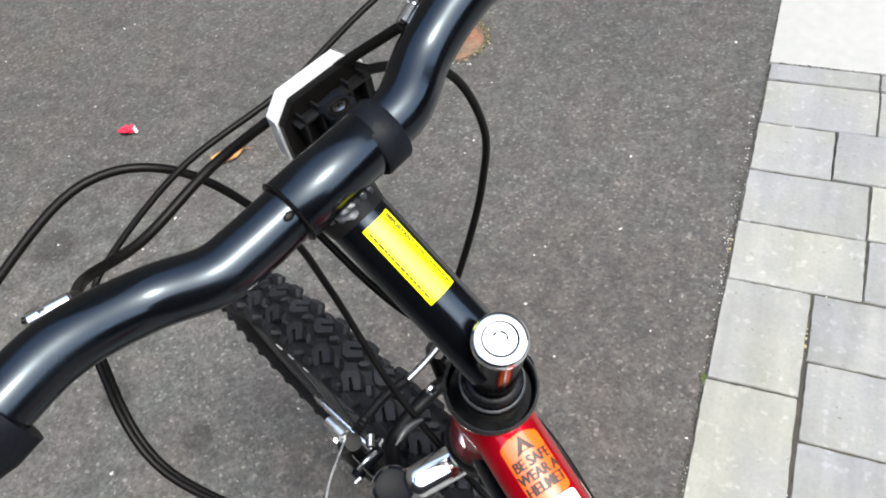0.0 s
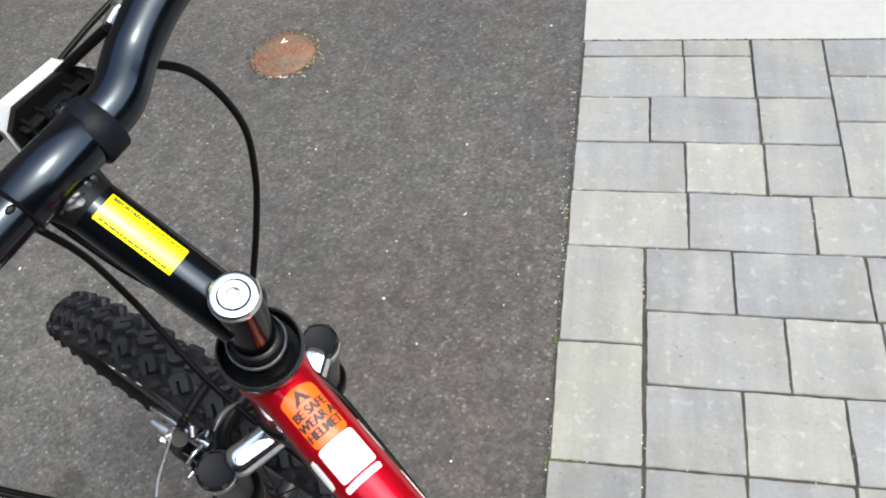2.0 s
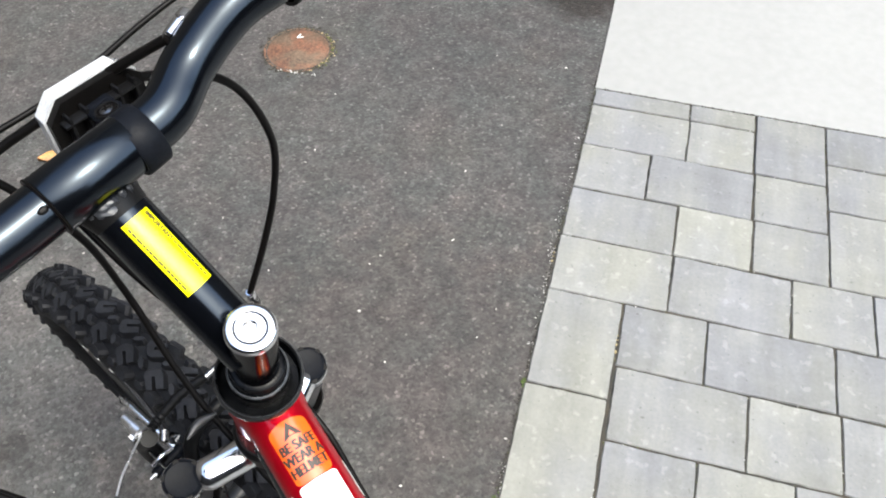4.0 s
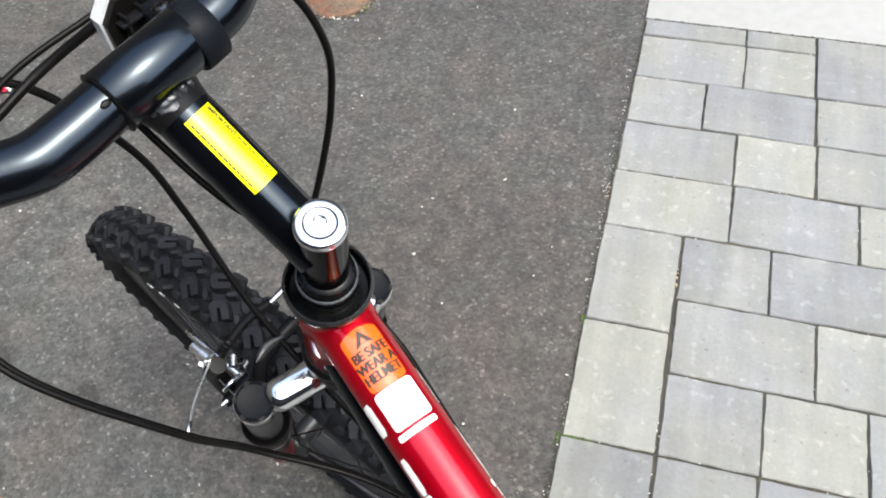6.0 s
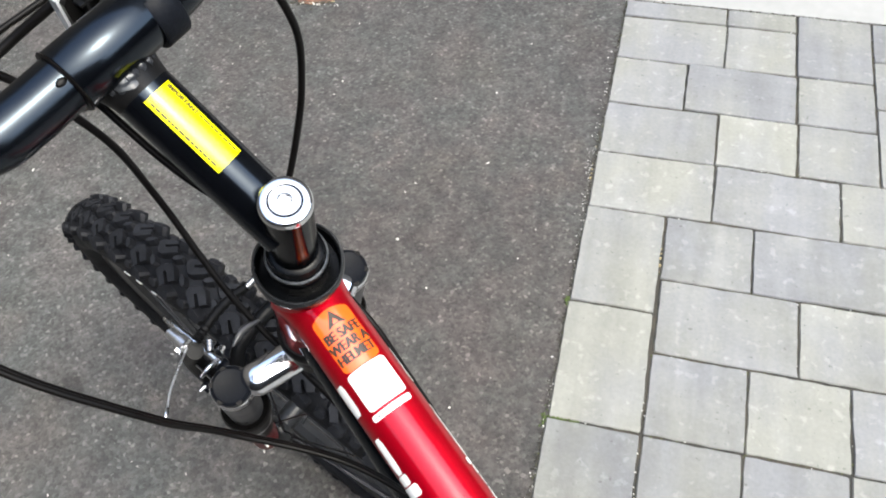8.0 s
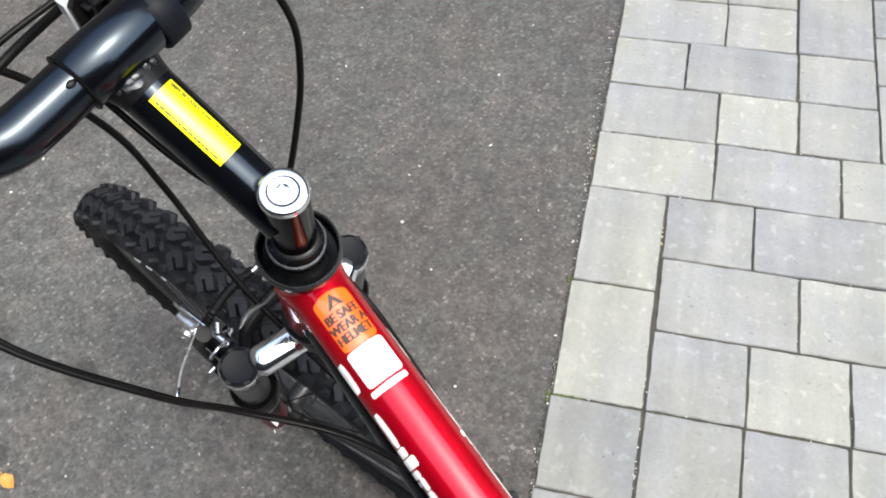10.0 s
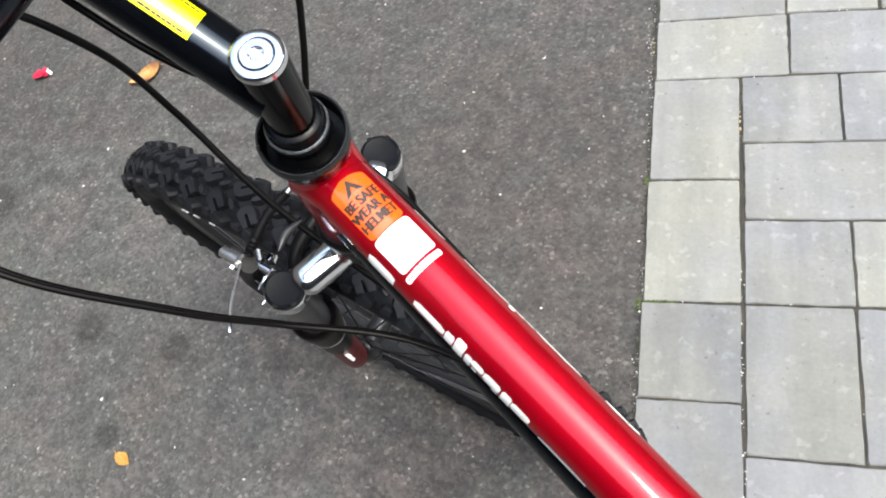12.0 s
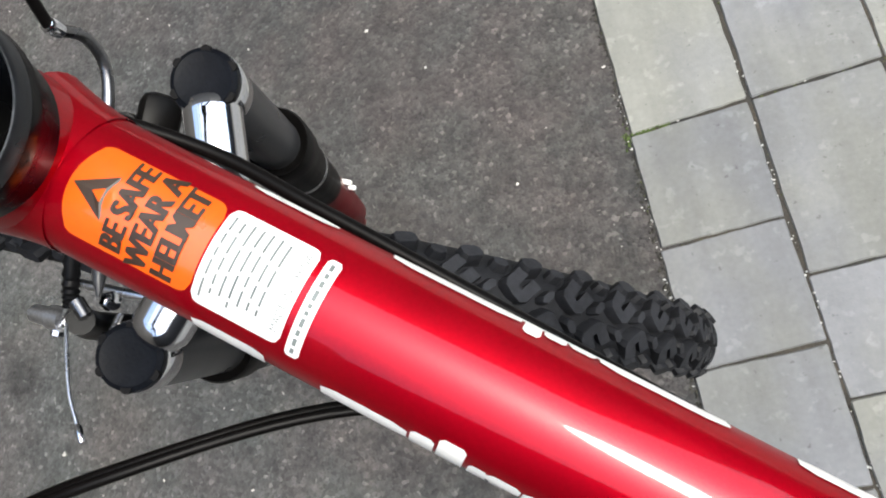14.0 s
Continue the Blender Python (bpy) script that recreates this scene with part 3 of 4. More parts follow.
part("weld_fillet", sweep(bmesh.new(), [TT0 - TT * h for h in (0.100, 0.094, 0.089, 0.085, 0.081)], [0.0215, 0.0200, 0.0190, 0.0184, 0.0181], 40, caps=False), M_RED, top_tube)
DT = (TT + AX * 0.50 + TT.cross(AX).normalized() * 0.012).normalized()
DT0 = head_at(0.185)
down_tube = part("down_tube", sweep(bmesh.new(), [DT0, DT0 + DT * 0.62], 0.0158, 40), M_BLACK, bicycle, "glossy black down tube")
seat_end = TT0 + TT * 0.46
part("seat_tube", sweep(bmesh.new(), [seat_end - AX * 0.05 * -1 - AX * 0.12, DT0 + DT * 0.62], 0.017, 32), M_RED, bicycle, "red seat tube")


def on_tube(origin, d, w, v, r, s, deg):
    a = radians(deg)
    return origin + d * s + r * (math.cos(a) * w + math.sin(a) * v)


def patch(bm, origin, d, w, v, r, s0, s1, a0, a1, thick=0.0003, corner=0.0, steps=14, front_round=0.0, rows_n=6):
    """A thin sticker bent round a tube, with rounded corners."""
    cols, rows = steps, rows_n
    half = (a1 - a0) / 2
    mid = (a0 + a1) / 2
    grid = []
    for i in range(rows + 1):
        line = []
        for j in range(cols + 1):
            x, y = 2 * j / cols - 1, i / rows
            s, g = s0 + (s1 - s0) * y, x
            if corner:
                near = min(y, 1 - y) * abs(s1 - s0)
                if near < corner:
                    cut = corner - math.sqrt(max(0, corner ** 2 - (corner - near) ** 2))
                    g = x * (1 - cut / (radians(half) * r))
            if front_round:
                s += front_round * x * x * (1 - y)
            line.append(bm.verts.new(on_tube(origin, d, w, v, r + thick, s, mid + half * g)))
        grid.append(line)
    for a, b in zip(grid, grid[1:]):
        for k in range(cols):
            bm.faces.new((a[k], a[k + 1], b[k + 1], b[k]))
    return bm


def lettering(bm, body, size, place, squeeze=1.0, bold=0.0):
    """Adds text to bm; place turns its flat x and y into a world place."""
    cu = bpy.data.curves.new("text", "FONT")
    cu.body, cu.size, cu.align_x, cu.align_y = body, size, "CENTER", "CENTER"
    cu.offset = bold
    tmp = new("text", cu)
    dg = bpy.context.evaluated_depsgraph_get()
    me = tmp.evaluated_get(dg).to_mesh()
    vs = [bm.verts.new(place(q.co.x * squeeze, q.co.y)) for q in me.vertices]
    for p in me.polygons:
        try:
            bm.faces.new([vs[k] for k in p.vertices])
        except ValueError:
            pass
    tmp.evaluated_get(dg).to_mesh_clear()
    bpy.data.objects.remove(tmp)
    bpy.data.curves.remove(cu)


def tube_xy(origin, d, w, v, r, s, deg):
    """Text that runs round a tube: x round it from left to right, y towards the front."""
    return lambda x, y: on_tube(origin, d, w, v, r, s - y, deg - math.degrees(x / r))


TUBE = (TT0, TT, TW, TV)
part("safety_label", patch(bmesh.new(), *TUBE, TR, -0.0775, -0.0425, -36, 38, corner=0.0035, front_round=0.0014, rows_n=36), M_ORANGE, top_tube, "orange safety sticker")
bm = bmesh.new()
for k, words in enumerate(("BE SAFE", "WEAR A", "HELMET")):
    for j in (-1, 0, 1):
        lettering(bm, words, 0.0078, tube_xy(*TUBE, TR + 0.0006 + 0.00004 * j, -0.0628 + 0.0067 * k, math.degrees(0.00036 * j / TR)), 0.80, 0.00008)
part("safety_print", bm, M_INK, top_tube, "dark printed words", smooth=False)
bm = bmesh.new()
outer = [on_tube(*TUBE, TR + 0.0006, s, a) for s, a in ((-0.0764, 0), (-0.0672, -17), (-0.0672, 17))]
inner = [on_tube(*TUBE, TR + 0.0006, s, a) for s, a in ((-0.0716, 0), (-0.0688, -5.5), (-0.0688, 5.5))]
vo, vi = [bm.verts.new(q) for q in outer], [bm.verts.new(q) for q in inner]
for k in range(3):
    bm.faces.new((vo[k], vo[(k + 1) % 3], vi[(k + 1) % 3], vi[k]))
part("warning_triangle", bm, M_INK, top_tube, smooth=False)
part("info_label", patch(bmesh.new(), *TUBE, TR, -0.0420, -0.0195, -37, 40, corner=0.0022, rows_n=30), M_WHITE, top_tube, "white information sticker")
bm = bmesh.new()
for k in range(7):
    g0, g1 = -31 + 3 * rnd.random(), 34 - 9 * rnd.random()
    while g0 < g1:
        g2 = min(g1, g0 + 6 + 14 * rnd.random())
        patch(bm, *TUBE, TR, -0.0403 + 0.0023 * k, -0.0397 + 0.0023 * k, g0, g2, 0.0005, steps=4)
        g0 = g2 + 2.5
part("info_print", bm, M_GREYINK, top_tube, "fine grey print", smooth=False)
bm = bmesh.new()
lettering(bm, "MADE IN CHINA", 0.0026, tube_xy(*TUBE, TR + 0.0006, -0.0214, 0))
part("origin_print", bm, M_GREYINK, top_tube, smooth=False)
part("strip_label", patch(bmesh.new(), *TUBE, TR, -0.0178, -0.0143, -35, 44, corner=0.001), M_WHITE, top_tube, "narrow white sticker")
bm = bmesh.new()
g0 = -31
while g0 < 38:
    g2 = g0 + 3 + 6 * rnd.random()
    patch(bm, *TUBE, TR, -0.0166, -0.0156, g0, min(g2, 40), 0.0005, steps=3)
    g0 = g2 + 2.2
part("strip_print", bm, M_GREYINK, top_tube, smooth=False)
RIGHT = ((-0.044, -0.0215, 69, 80), (-0.0072, 0.0250, 67, 80), (0.0258, 0.0300, 58, 80), (0.0306, 0.0360, 66, 80), (0.0366, 0.0430, 69, 80), (0.0440, 0.0745, 66, 80), (0.0900, 0.1120, 64, 80))
LEFT = ((-0.0415, -0.0225, 57, 82), (-0.0080, 0.0135, 56, 75), (0.0142, 0.0200, 53, 79), (0.0208, 0.0272, 45, 88), (0.0285, 0.0330, 58, 90), (0.0330, 0.0410, 57, 73), (0.0342, 0.0375, 76, 92), (0.0415, 0.0525, 57, 79), (0.0480, 0.0520, 80, 96), (0.0538, 0.0600, 57, 92), (0.0605, 0.0725, 60, 80), (0.0800, 0.1110, 76, 94))
for sgn, decals in ((-1, RIGHT), (1, LEFT)):
    for s0, s1, a0, a1 in decals:
        part("side_decal", patch(bmesh.new(), *TUBE, TR, s0, s1, *sorted((sgn * a0, sgn * a1)), corner=0.0010, steps=6), M_DECAL, top_tube, "white side decal")
part("side_stripe", patch(bmesh.new(), *TUBE, TR, -0.0075, 0.074, -80, -75, steps=4), M_DECAL, top_tube, "thin pale stripe")

# stem
SD = Vector((0, 0, 0)) + (0.743 * FF + 0.669 * UU).normalized()
SU = (-0.669 * FF + 0.743 * UU).normalized()
SM = fr(-0.1622, N0 - 0.0005, 0.6583)
SR = 0.0136
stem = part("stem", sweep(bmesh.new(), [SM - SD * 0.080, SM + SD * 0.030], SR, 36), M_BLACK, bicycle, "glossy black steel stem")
part("stem_shaft", lathe(bmesh.new(), head_at(0.004), AH, [(0, 0.0115), (0.060, 0.0115), (0.10, 0.0115)], 40), M_SHAFT, stem)
bm = lathe(bmesh.new(), head_at(0.0), AH, [(0.0045, 0.0075), (0.0002, 0.0075), (-0.0003, 0.0078), (-0.0005, 0.0100), (0.0000, 0.0111), (0.0009, 0.0118), (0.0036, 0.0120), (0.0042, 0.0114)], 56, caps=False)
part("stem_cap", bm, M_CAP, stem, "polished chrome stem cap")
part("cap_groove", lathe(bmesh.new(), head_at(0.0024), AH, [(0, 0.0076), (0.002, 0.0076)], 40), M_SATIN, stem)
bm = lathe(bmesh.new(), head_at(0.0), AH, [(0.0035, 0.0070), (0.0000, 0.0070), (-0.0003, 0.0067), (-0.0004, 0.0034), (0.0000, 0.0030), (0.0020, 0.0029)], 48, caps=False)
part("stem_bolt", bm, M_CAP, stem, "polished expander bolt")
part("bolt_socket", lathe(bmesh.new(), head_at(0.0010), AH, [(0, 0.0030), (0.0012, 0.0029)], 6), M_STEEL, stem, "hexagon socket")
STEMC = (SM, SD, SU, SD.cross(SU))
part("warning_sticker", patch(bmesh.new(), *STEMC, SR, -0.0400, 0.0010, -26, 36, thick=0.0003), M_YELLOW, stem, "bright yellow warning sticker")
bm = bmesh.new()


def along_stem(s0, deg0):
    """Text along the stem, read from the front to the back."""
    return lambda x, y: on_tube(*STEMC, SR + 0.0006, s0 - x, deg0 + math.degrees(y / SR))


lettering(bm, "IMPORTANT", 0.0029, along_stem(-0.0085, -20 + 47), 1.0, 0.00012)
for deg, s, stop in ((26.0, -0.0175, -0.039), (-20.5, -0.0015, -0.038)):
    while s > stop:
        n = s - rnd.uniform(0.0012, 0.0034)
        patch(bm, *STEMC, SR, max(n, stop), s, deg, deg + 3.4, 0.0006, steps=2, rows_n=3)
        s = n - 0.0005
part("sticker_print", bm, M_INK, stem, "small black print", smooth=False)

# handlebar with sleeve, weld, grips, reflector, lever clamps
BAR = ((0.0, -0.151, 0.685), (0.020, -0.151, 0.685), (0.036, -0.151, 0.685), (0.052, -0.150, 0.686), (0.075, -0.141, 0.691), (0.105, -0.140, 0.701), (0.135, -0.145, 0.704), (0.19, -0.152, 0.703), (0.25, -0.158, 0.701))


def bar_at(n, f, u):
    return fr(f - 0.0143 * n, n, u)


line = [bar_at(-n, f, u) for n, f, u in BAR[:0:-1]] + [bar_at(n, f, u) for n, f, u in BAR]
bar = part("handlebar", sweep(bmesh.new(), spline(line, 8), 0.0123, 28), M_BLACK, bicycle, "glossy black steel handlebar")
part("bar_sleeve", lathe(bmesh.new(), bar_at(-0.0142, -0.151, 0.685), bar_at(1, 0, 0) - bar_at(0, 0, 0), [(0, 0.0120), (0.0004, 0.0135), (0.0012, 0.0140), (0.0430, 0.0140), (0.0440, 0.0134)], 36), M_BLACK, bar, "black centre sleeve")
part("sleeve_ring", lathe(bmesh.new(), bar_at(-0.0150, -0.151, 0.685), bar_at(1, 0, 0) - bar_at(0, 0, 0), [(0, 0.0124), (0.0002, 0.0143), (0.0008, 0.0147), (0.0014, 0.0143), (0.0016, 0.0130)], 40), M_CABLE, bar, "dark raised ring at the sleeve end")
bm = bmesh.new()
slot_out = (UU - FF).normalized()
bmesh.ops.create_icosphere(bm, subdivisions=2, radius=1.0, matrix=axes(fr(-0.151, -0.0175, 0.685) + slot_out * 0.0122, NN, NN.cross(slot_out), slot_out) @ Matrix.Diagonal((0.0026, 0.0017, 0.0006, 1)))
part("paint_chip", bm, M_CABLE, bar, "dark chipped spot")
part("stem_fillet", sweep(bmesh.new(), [SM + SD * h for h in (0.0045, 0.0090, 0.0130, 0.0165, 0.0200)], [SR, SR + 0.0007, SR + 0.0018, SR + 0.0034, SR + 0.0050], 40, caps=False), M_SATIN, stem, "flared black weld fillet")
bead, fat = [], []
for k in range(43):
    a = radians(-88 + 176 * k / 42)
    reach = 0.0262 - math.sqrt(max(0.0, 0.014 ** 2 - (SR * math.cos(a) - 0.0149) ** 2))
    bead.append(SM + SD * (reach - 0.0006 + 0.0007 * rnd.random()) + (SR - 0.0010) * (math.cos(a) * SU + math.sin(a) * NN))
    fat.append(0.0027 + 0.0007 * math.sin(k * 1.57) + 0.0004 * rnd.random())
bm = sweep(bmesh.new(), bead, fat, 14)
lump = bmesh.new()
bmesh.ops.create_icosphere(lump, subdivisions=4, radius=0.0062)
for v in lump.verts:
    q = v.co * 900
    v.co *= 1 + 0.10 * math.sin(q.x) * math.sin(q.y + 1) + 0.08 * math.sin(1.7 * q.z + q.x)
bmesh.ops.transform(lump, matrix=axes(SM + SD * 0.0125 + SU * (SR - 0.0022) - NN * 0.0035, SD, SU.cross(SD), SU) @ Matrix.Diagonal((1, 1.1, 0.62, 1)), verts=lump.verts[:])
part("weld_lump", lump, M_WELD, stem, "lumpy glossy weld spatter")
part("stem_weld", bm, M_WELD, stem, "lumpy weld bead")
for sgn in (-1, 1):
    grip_line = spline([bar_at(sgn * n, f, u) for n, f, u in ((0.160 if sgn > 0 else 0.132, -0.1485 if sgn > 0 else -0.1450, 0.7040), (0.175, -0.1503, 0.7035), (0.20, -0.153, 0.703), (0.275, -0.160, 0.7005))], 8)
    radii = [0.0178 if k < 3 else 0.0158 + 0.0006 * (k % 2) for k in range(len(grip_line))]
    part("grip", sweep(bmesh.new(), grip_line, radii, 24), M_GREY, bar, "dark rubber grip")
    c = bar_at(0.136, -0.1452, 0.704) if sgn > 0 else bar_at(-0.151, -0.1472, 0.704)
    bm = lathe(bmesh.new(), c - NN * 0.007, NN, [(0, 0.0128), (0, 0.0150), (0.014, 0.0150), (0.014, 0.0128)], 24, caps=False)
    block(bm, axes(c + FF * 0.019 - UU * 0.006, FF, NN, UU), (0.022, 0.030, 0.014), 0.003)
    clamp = part("brake_lever", bm, M_SATIN, bar, "black brake lever clamp")
    part("clamp_bolt", lathe(bmesh.new(), c + FF * 0.017 + UU * 0.004 + NN * sgn * -0.012, NN * -sgn, [(0, 0.0028), (0.008, 0.0028), (0.008, 0.004), (0.012, 0.0038)], 12), M_STEEL, bar, "silver clamp bolt")
    blade = spline([c + FF * 0.026 - UU * 0.008 + NN * sgn * 0.006, c + FF * 0.042 - UU * 0.016 + NN * sgn * 0.03, c + FF * 0.046 - UU * 0.022 + NN * sgn * 0.07, c + FF * 0.044 - UU * 0.026 + NN * sgn * 0.12], 6)
    part("lever_blade", sweep(bmesh.new(), blade, 0.0045, 10), M_SATIN, bar, "black brake lever blade")

    q = fr(-0.1225, -0.092, 0.699) if sgn < 0 else fr(-0.1300, 0.075, 0.699)
    bm = lathe(bmesh.new(), q, NN * sgn + FF * 0.33, [(0, 0.0018), (0.001, 0.0030), (0.010, 0.0034), (0.0105, 0.0022), (0.0120, 0.0022), (0.0125, 0.0036), (0.017, 0.0036), (0.018, 0.0024)], 16)
    part("cable_adjuster", bm, M_CHROME, bar, "silver cable adjuster")

# front reflector on its clamp band
RC = fr(-0.1150, 0.0385, 0.6665)
TILT = -0.10
RN = (NN * math.cos(TILT) + UU * math.sin(TILT)).normalized()
RU = (UU * math.cos(TILT) - NN * math.sin(TILT)).normalized()
bm = bmesh.new()
lathe(bm, bar_at(0.0262, -0.1512, 0.6835), NN, [(0, 0.0122), (0, 0.0145), (0.0008, 0.0151), (0.0122, 0.0151), (0.0130, 0.0145), (0.0130, 0.0122)], 40, caps=False)
TD = FF * 0.98 - UU * 0.199
TN = FF * 0.199 + UU * 0.98
block(bm, axes(fr(-0.1275, 0.0362, 0.6806), TD, NN, TN), (0.0270, 0.0130, 0.0034), 0.0014)
lathe(bm, fr(-0.1255, 0.0362, 0.6785), TN, [(0, 0.0070), (0.0034, 0.0074), (0.0044, 0.0066)], 28)
block(bm, axes(fr(-0.1150, 0.0380, 0.6700), FF, NN, UU), (0.008, 0.0130, 0.020), 0.002)
reflector = part("reflector_clamp", bm, M_GREY, bicycle, "black plastic reflector clamp band")


def octagon(bm, f0, f1, w, h, chamfer, shrink=0.97):
    """An eight-sided plate across the bike, between two depths."""
    pts = [(-w, -h + chamfer), (-w, h - chamfer), (-w + chamfer, h), (w - chamfer, h), (w, h - chamfer), (w, -h + chamfer), (w - chamfer, -h), (-w + chamfer, -h)]
    a = [bm.verts.new(RC + FF * f0 + RN * x + RU * y) for x, y in pts]
    b = [bm.verts.new(RC + FF * f1 + RN * x * shrink + RU * y * shrink) for x, y in pts]
    bm.faces.new(a[::-1])
    bm.faces.new(b)
    for k in range(8):
        bm.faces.new((a[k], a[(k + 1) % 8], b[(k + 1) % 8], b[k]))


bm = bmesh.new()
octagon(bm, 0.0050, 0.0100, 0.0250, 0.0194, 0.0085)
back = part("reflector_back", bm, M_CABLE, reflector, "black ribbed reflector back", smooth=False)
for k in (-2, -1, 1, 2):
    part("rib", block(bmesh.new(), axes(RC + FF * 0.0015 + RN * 0.0088 * k, FF, RN, RU), (0.006, 0.0014, 0.030), 0.0003), M_SATIN, back)
for k in (-1, 1):
    part("rib", block(bmesh.new(), axes(RC + FF * 0.0015 + RU * 0.011 * k, FF, RN, RU), (0.006, 0.042, 0.0014), 0.0003), M_SATIN, back)
bm = bmesh.new()
octagon(bm, 0.0100, 0.0180, 0.0256, 0.0200, 0.0088)
octagon(bm, 0.0180, 0.0215, 0.0248, 0.0194, 0.0085, 0.86)
octagon(bm, 0.0215, 0.0228, 0.0213, 0.0167, 0.0073, 0.70)
part("reflector_lens", bm, M_LENS, reflector, "clear white reflector lens", smooth=False)
SC = fr(-0.1262, 0.0358, 0.6808) + TN * 0.0022
part("screw_boss", lathe(bmesh.new(), SC, TN, [(0.0004, 0.0046), (0.0011, 0.0048), (0.0012, 0.0056), (-0.0006, 0.0060)], 32, caps=False), M_SATIN, reflector)
# black disc and bars carry the shade of the recess and the slots
part("screw_recess", lathe(bmesh.new(), SC, TN, [(-0.0004, 0.0049), (0.0005, 0.0049)], 24), M_CABLE, reflector)
part("screw", lathe(bmesh.new(), SC, TN, [(0, 0.0032), (0.0008, 0.0032), (0.0013, 0.0022)], 20), M_NOODLE, reflector, "dark steel cross-head screw")
for a in (0.5, 0.5 + math.pi / 2):
    part("screw_slot", block(bmesh.new(), axes(SC + TN * 0.0012, math.cos(a) * TD + math.sin(a) * NN, math.cos(a) * NN - math.sin(a) * TD, TN), (0.0038, 0.0008, 0.0006)), M_CABLE, reflector)

# linear-pull front brake
for sgn in (-1, 1):
    arm_line = spline([fr(-0.066, sgn * 0.046, 0.262), fr(-0.060, sgn * 0.050, 0.30), fr(-0.064, sgn * 0.050, 0.345), fr(-0.081, sgn * 0.046, 0.374)], 6)
    arm = part("brake_arm", sweep(bmesh.new(), arm_line, [0.0085 - 0.0001 * k for k in range(len(arm_line))], 12), M_SATIN, bicycle, "black brake arm")
    part("pivot_bolt", lathe(bmesh.new(), fr(-0.064, sgn * 0.046, 0.266), FF, [(0, 0.006), (0.014, 0.006), (0.015, 0.004)], 12), M_GREY, arm, "dark pivot bolt")
    part("pad_bolt", lathe(bmesh.new(), fr(-0.066, sgn * 0.062, 0.300), -NN * sgn, [(0, 0.004), (0.004, 0.0055), (0.030, 0.0055)], 12), M_GREY, arm, "dark pad bolt")
    part("brake_pad", block(bmesh.new(), axes(fr(-0.064, sgn * 0.024, 0.276), (FF * 0.92 + UU * -0.30 * -1).normalized(), NN, (UU * 0.92 - FF * 0.30).normalized()), (0.060, 0.011, 0.011), 0.003), M_RUBBER, arm, "black brake pad")
    part("brake_spring", sweep(bmesh.new(), spline([fr(-0.082, sgn * 0.046, 0.268), fr(-0.084, sgn * 0.052, 0.31), fr(-0.078, sgn * 0.052, 0.355)], 5), 0.0011, 6), M_CHROME, arm, "thin steel spring")
part("noodle_holder", block(bmesh.new(), axes(fr(-0.090, 0.0525, 0.362), (FF * 0.6 + UU * 0.8), NN, (UU * 0.6 - FF * 0.8)), (0.020, 0.026, 0.016), 0.0055), M_CABLE, bicycle, "black brake arm head")
part("anchor_bolt", lathe(bmesh.new(), fr(-0.0580, -0.0470, 0.3760), -FF, [(-0.004, 0.003), (-0.003, 0.0042), (0.007, 0.0044), (0.008, 0.0058), (0.016, 0.0058), (0.017, 0.0038)], 16), M_ALLOY, bicycle, "silver cable anchor bolt")
shoe = [HUB + 0.2825 * (math.cos(a) * FF + math.sin(a) * UU) - NN * 0.0350 for a in (radians(85 + 1.5 * k) for k in range(12))]
part("shoe_holder", sweep(bmesh.new(), shoe, [0.0014, *[0.0030] * 10, 0.0014], 10), M_ALLOY, bicycle, "bare alloy brake shoe holder")
part("arm_bolt", lathe(bmesh.new(), fr(-0.092, -0.0345, 0.372), -FF + UU * 0.3, [(0, 0.0030), (0.001, 0.0046), (0.005, 0.0046), (0.006, 0.0030)], 6), M_CHROME, bicycle, "chrome hexagon bolt")
part("spring_end", sweep(bmesh.new(), spline([fr(-0.096, -0.0400, 0.366), fr(-0.097, -0.0485, 0.370), fr(-0.096, -0.0575, 0.367)], 6), 0.0018, 10), M_CHROME, bicycle, "bent chrome spring end")
part("spring_screw", sweep(bmesh.new(), [fr(-0.0935, -0.0600, 0.3500), fr(-0.0930, -0.0655, 0.3500)], [0.0017, 0.0012], 10), M_CHROME, bicycle, "small chrome screw")
part("link_bolt", lathe(bmesh.new(), fr(-0.090, 0.0215, 0.360), -FF + UU * 0.6, [(0, 0.0026), (0.001, 0.0040), (0.005, 0.0040), (0.006, 0.0026)], 6), M_CHROME, bicycle, "chrome hexagon bolt")
part("anchor_nut", lathe(bmesh.new(), fr(-0.070, -0.056, 0.374), NN, [(0, 0.002), (0.001, 0.0036), (0.008, 0.0036), (0.009, 0.002)], 8), M_CHROME, bicycle, "silver nut")
part("adjuster_screw", lathe(bmesh.new(), fr(-0.104, -0.042, 0.394), STEER_F * 0.7 + NN * 0.7, [(0, 0.002), (0.001, 0.0034), (0.009, 0.0034), (0.010, 0.002)], 10), M_NOODLE, bicycle, "small silver adjuster")
part("brake_noodle", sweep(bmesh.new(), spline([fr(-0.086, 0.073, 0.424), fr(-0.083, 0.076, 0.408), fr(-0.084, 0.068, 0.395), fr(-0.086, 0.050, 0.390), fr(-0.088, 0.030, 0.391), fr(-0.088, 0.010, 0.392)], 8), 0.0027, 14), M_NOODLE, bicycle, "bent grey steel brake noodle")
part("noodle_ferrule", lathe(bmesh.new(), fr(-0.086, 0.073, 0.423), UU, [(0, 0.0030), (0.001, 0.0036), (0.007, 0.0036), (0.008, 0.003)], 16), M_CHROME, bicycle, "silver ferrule")
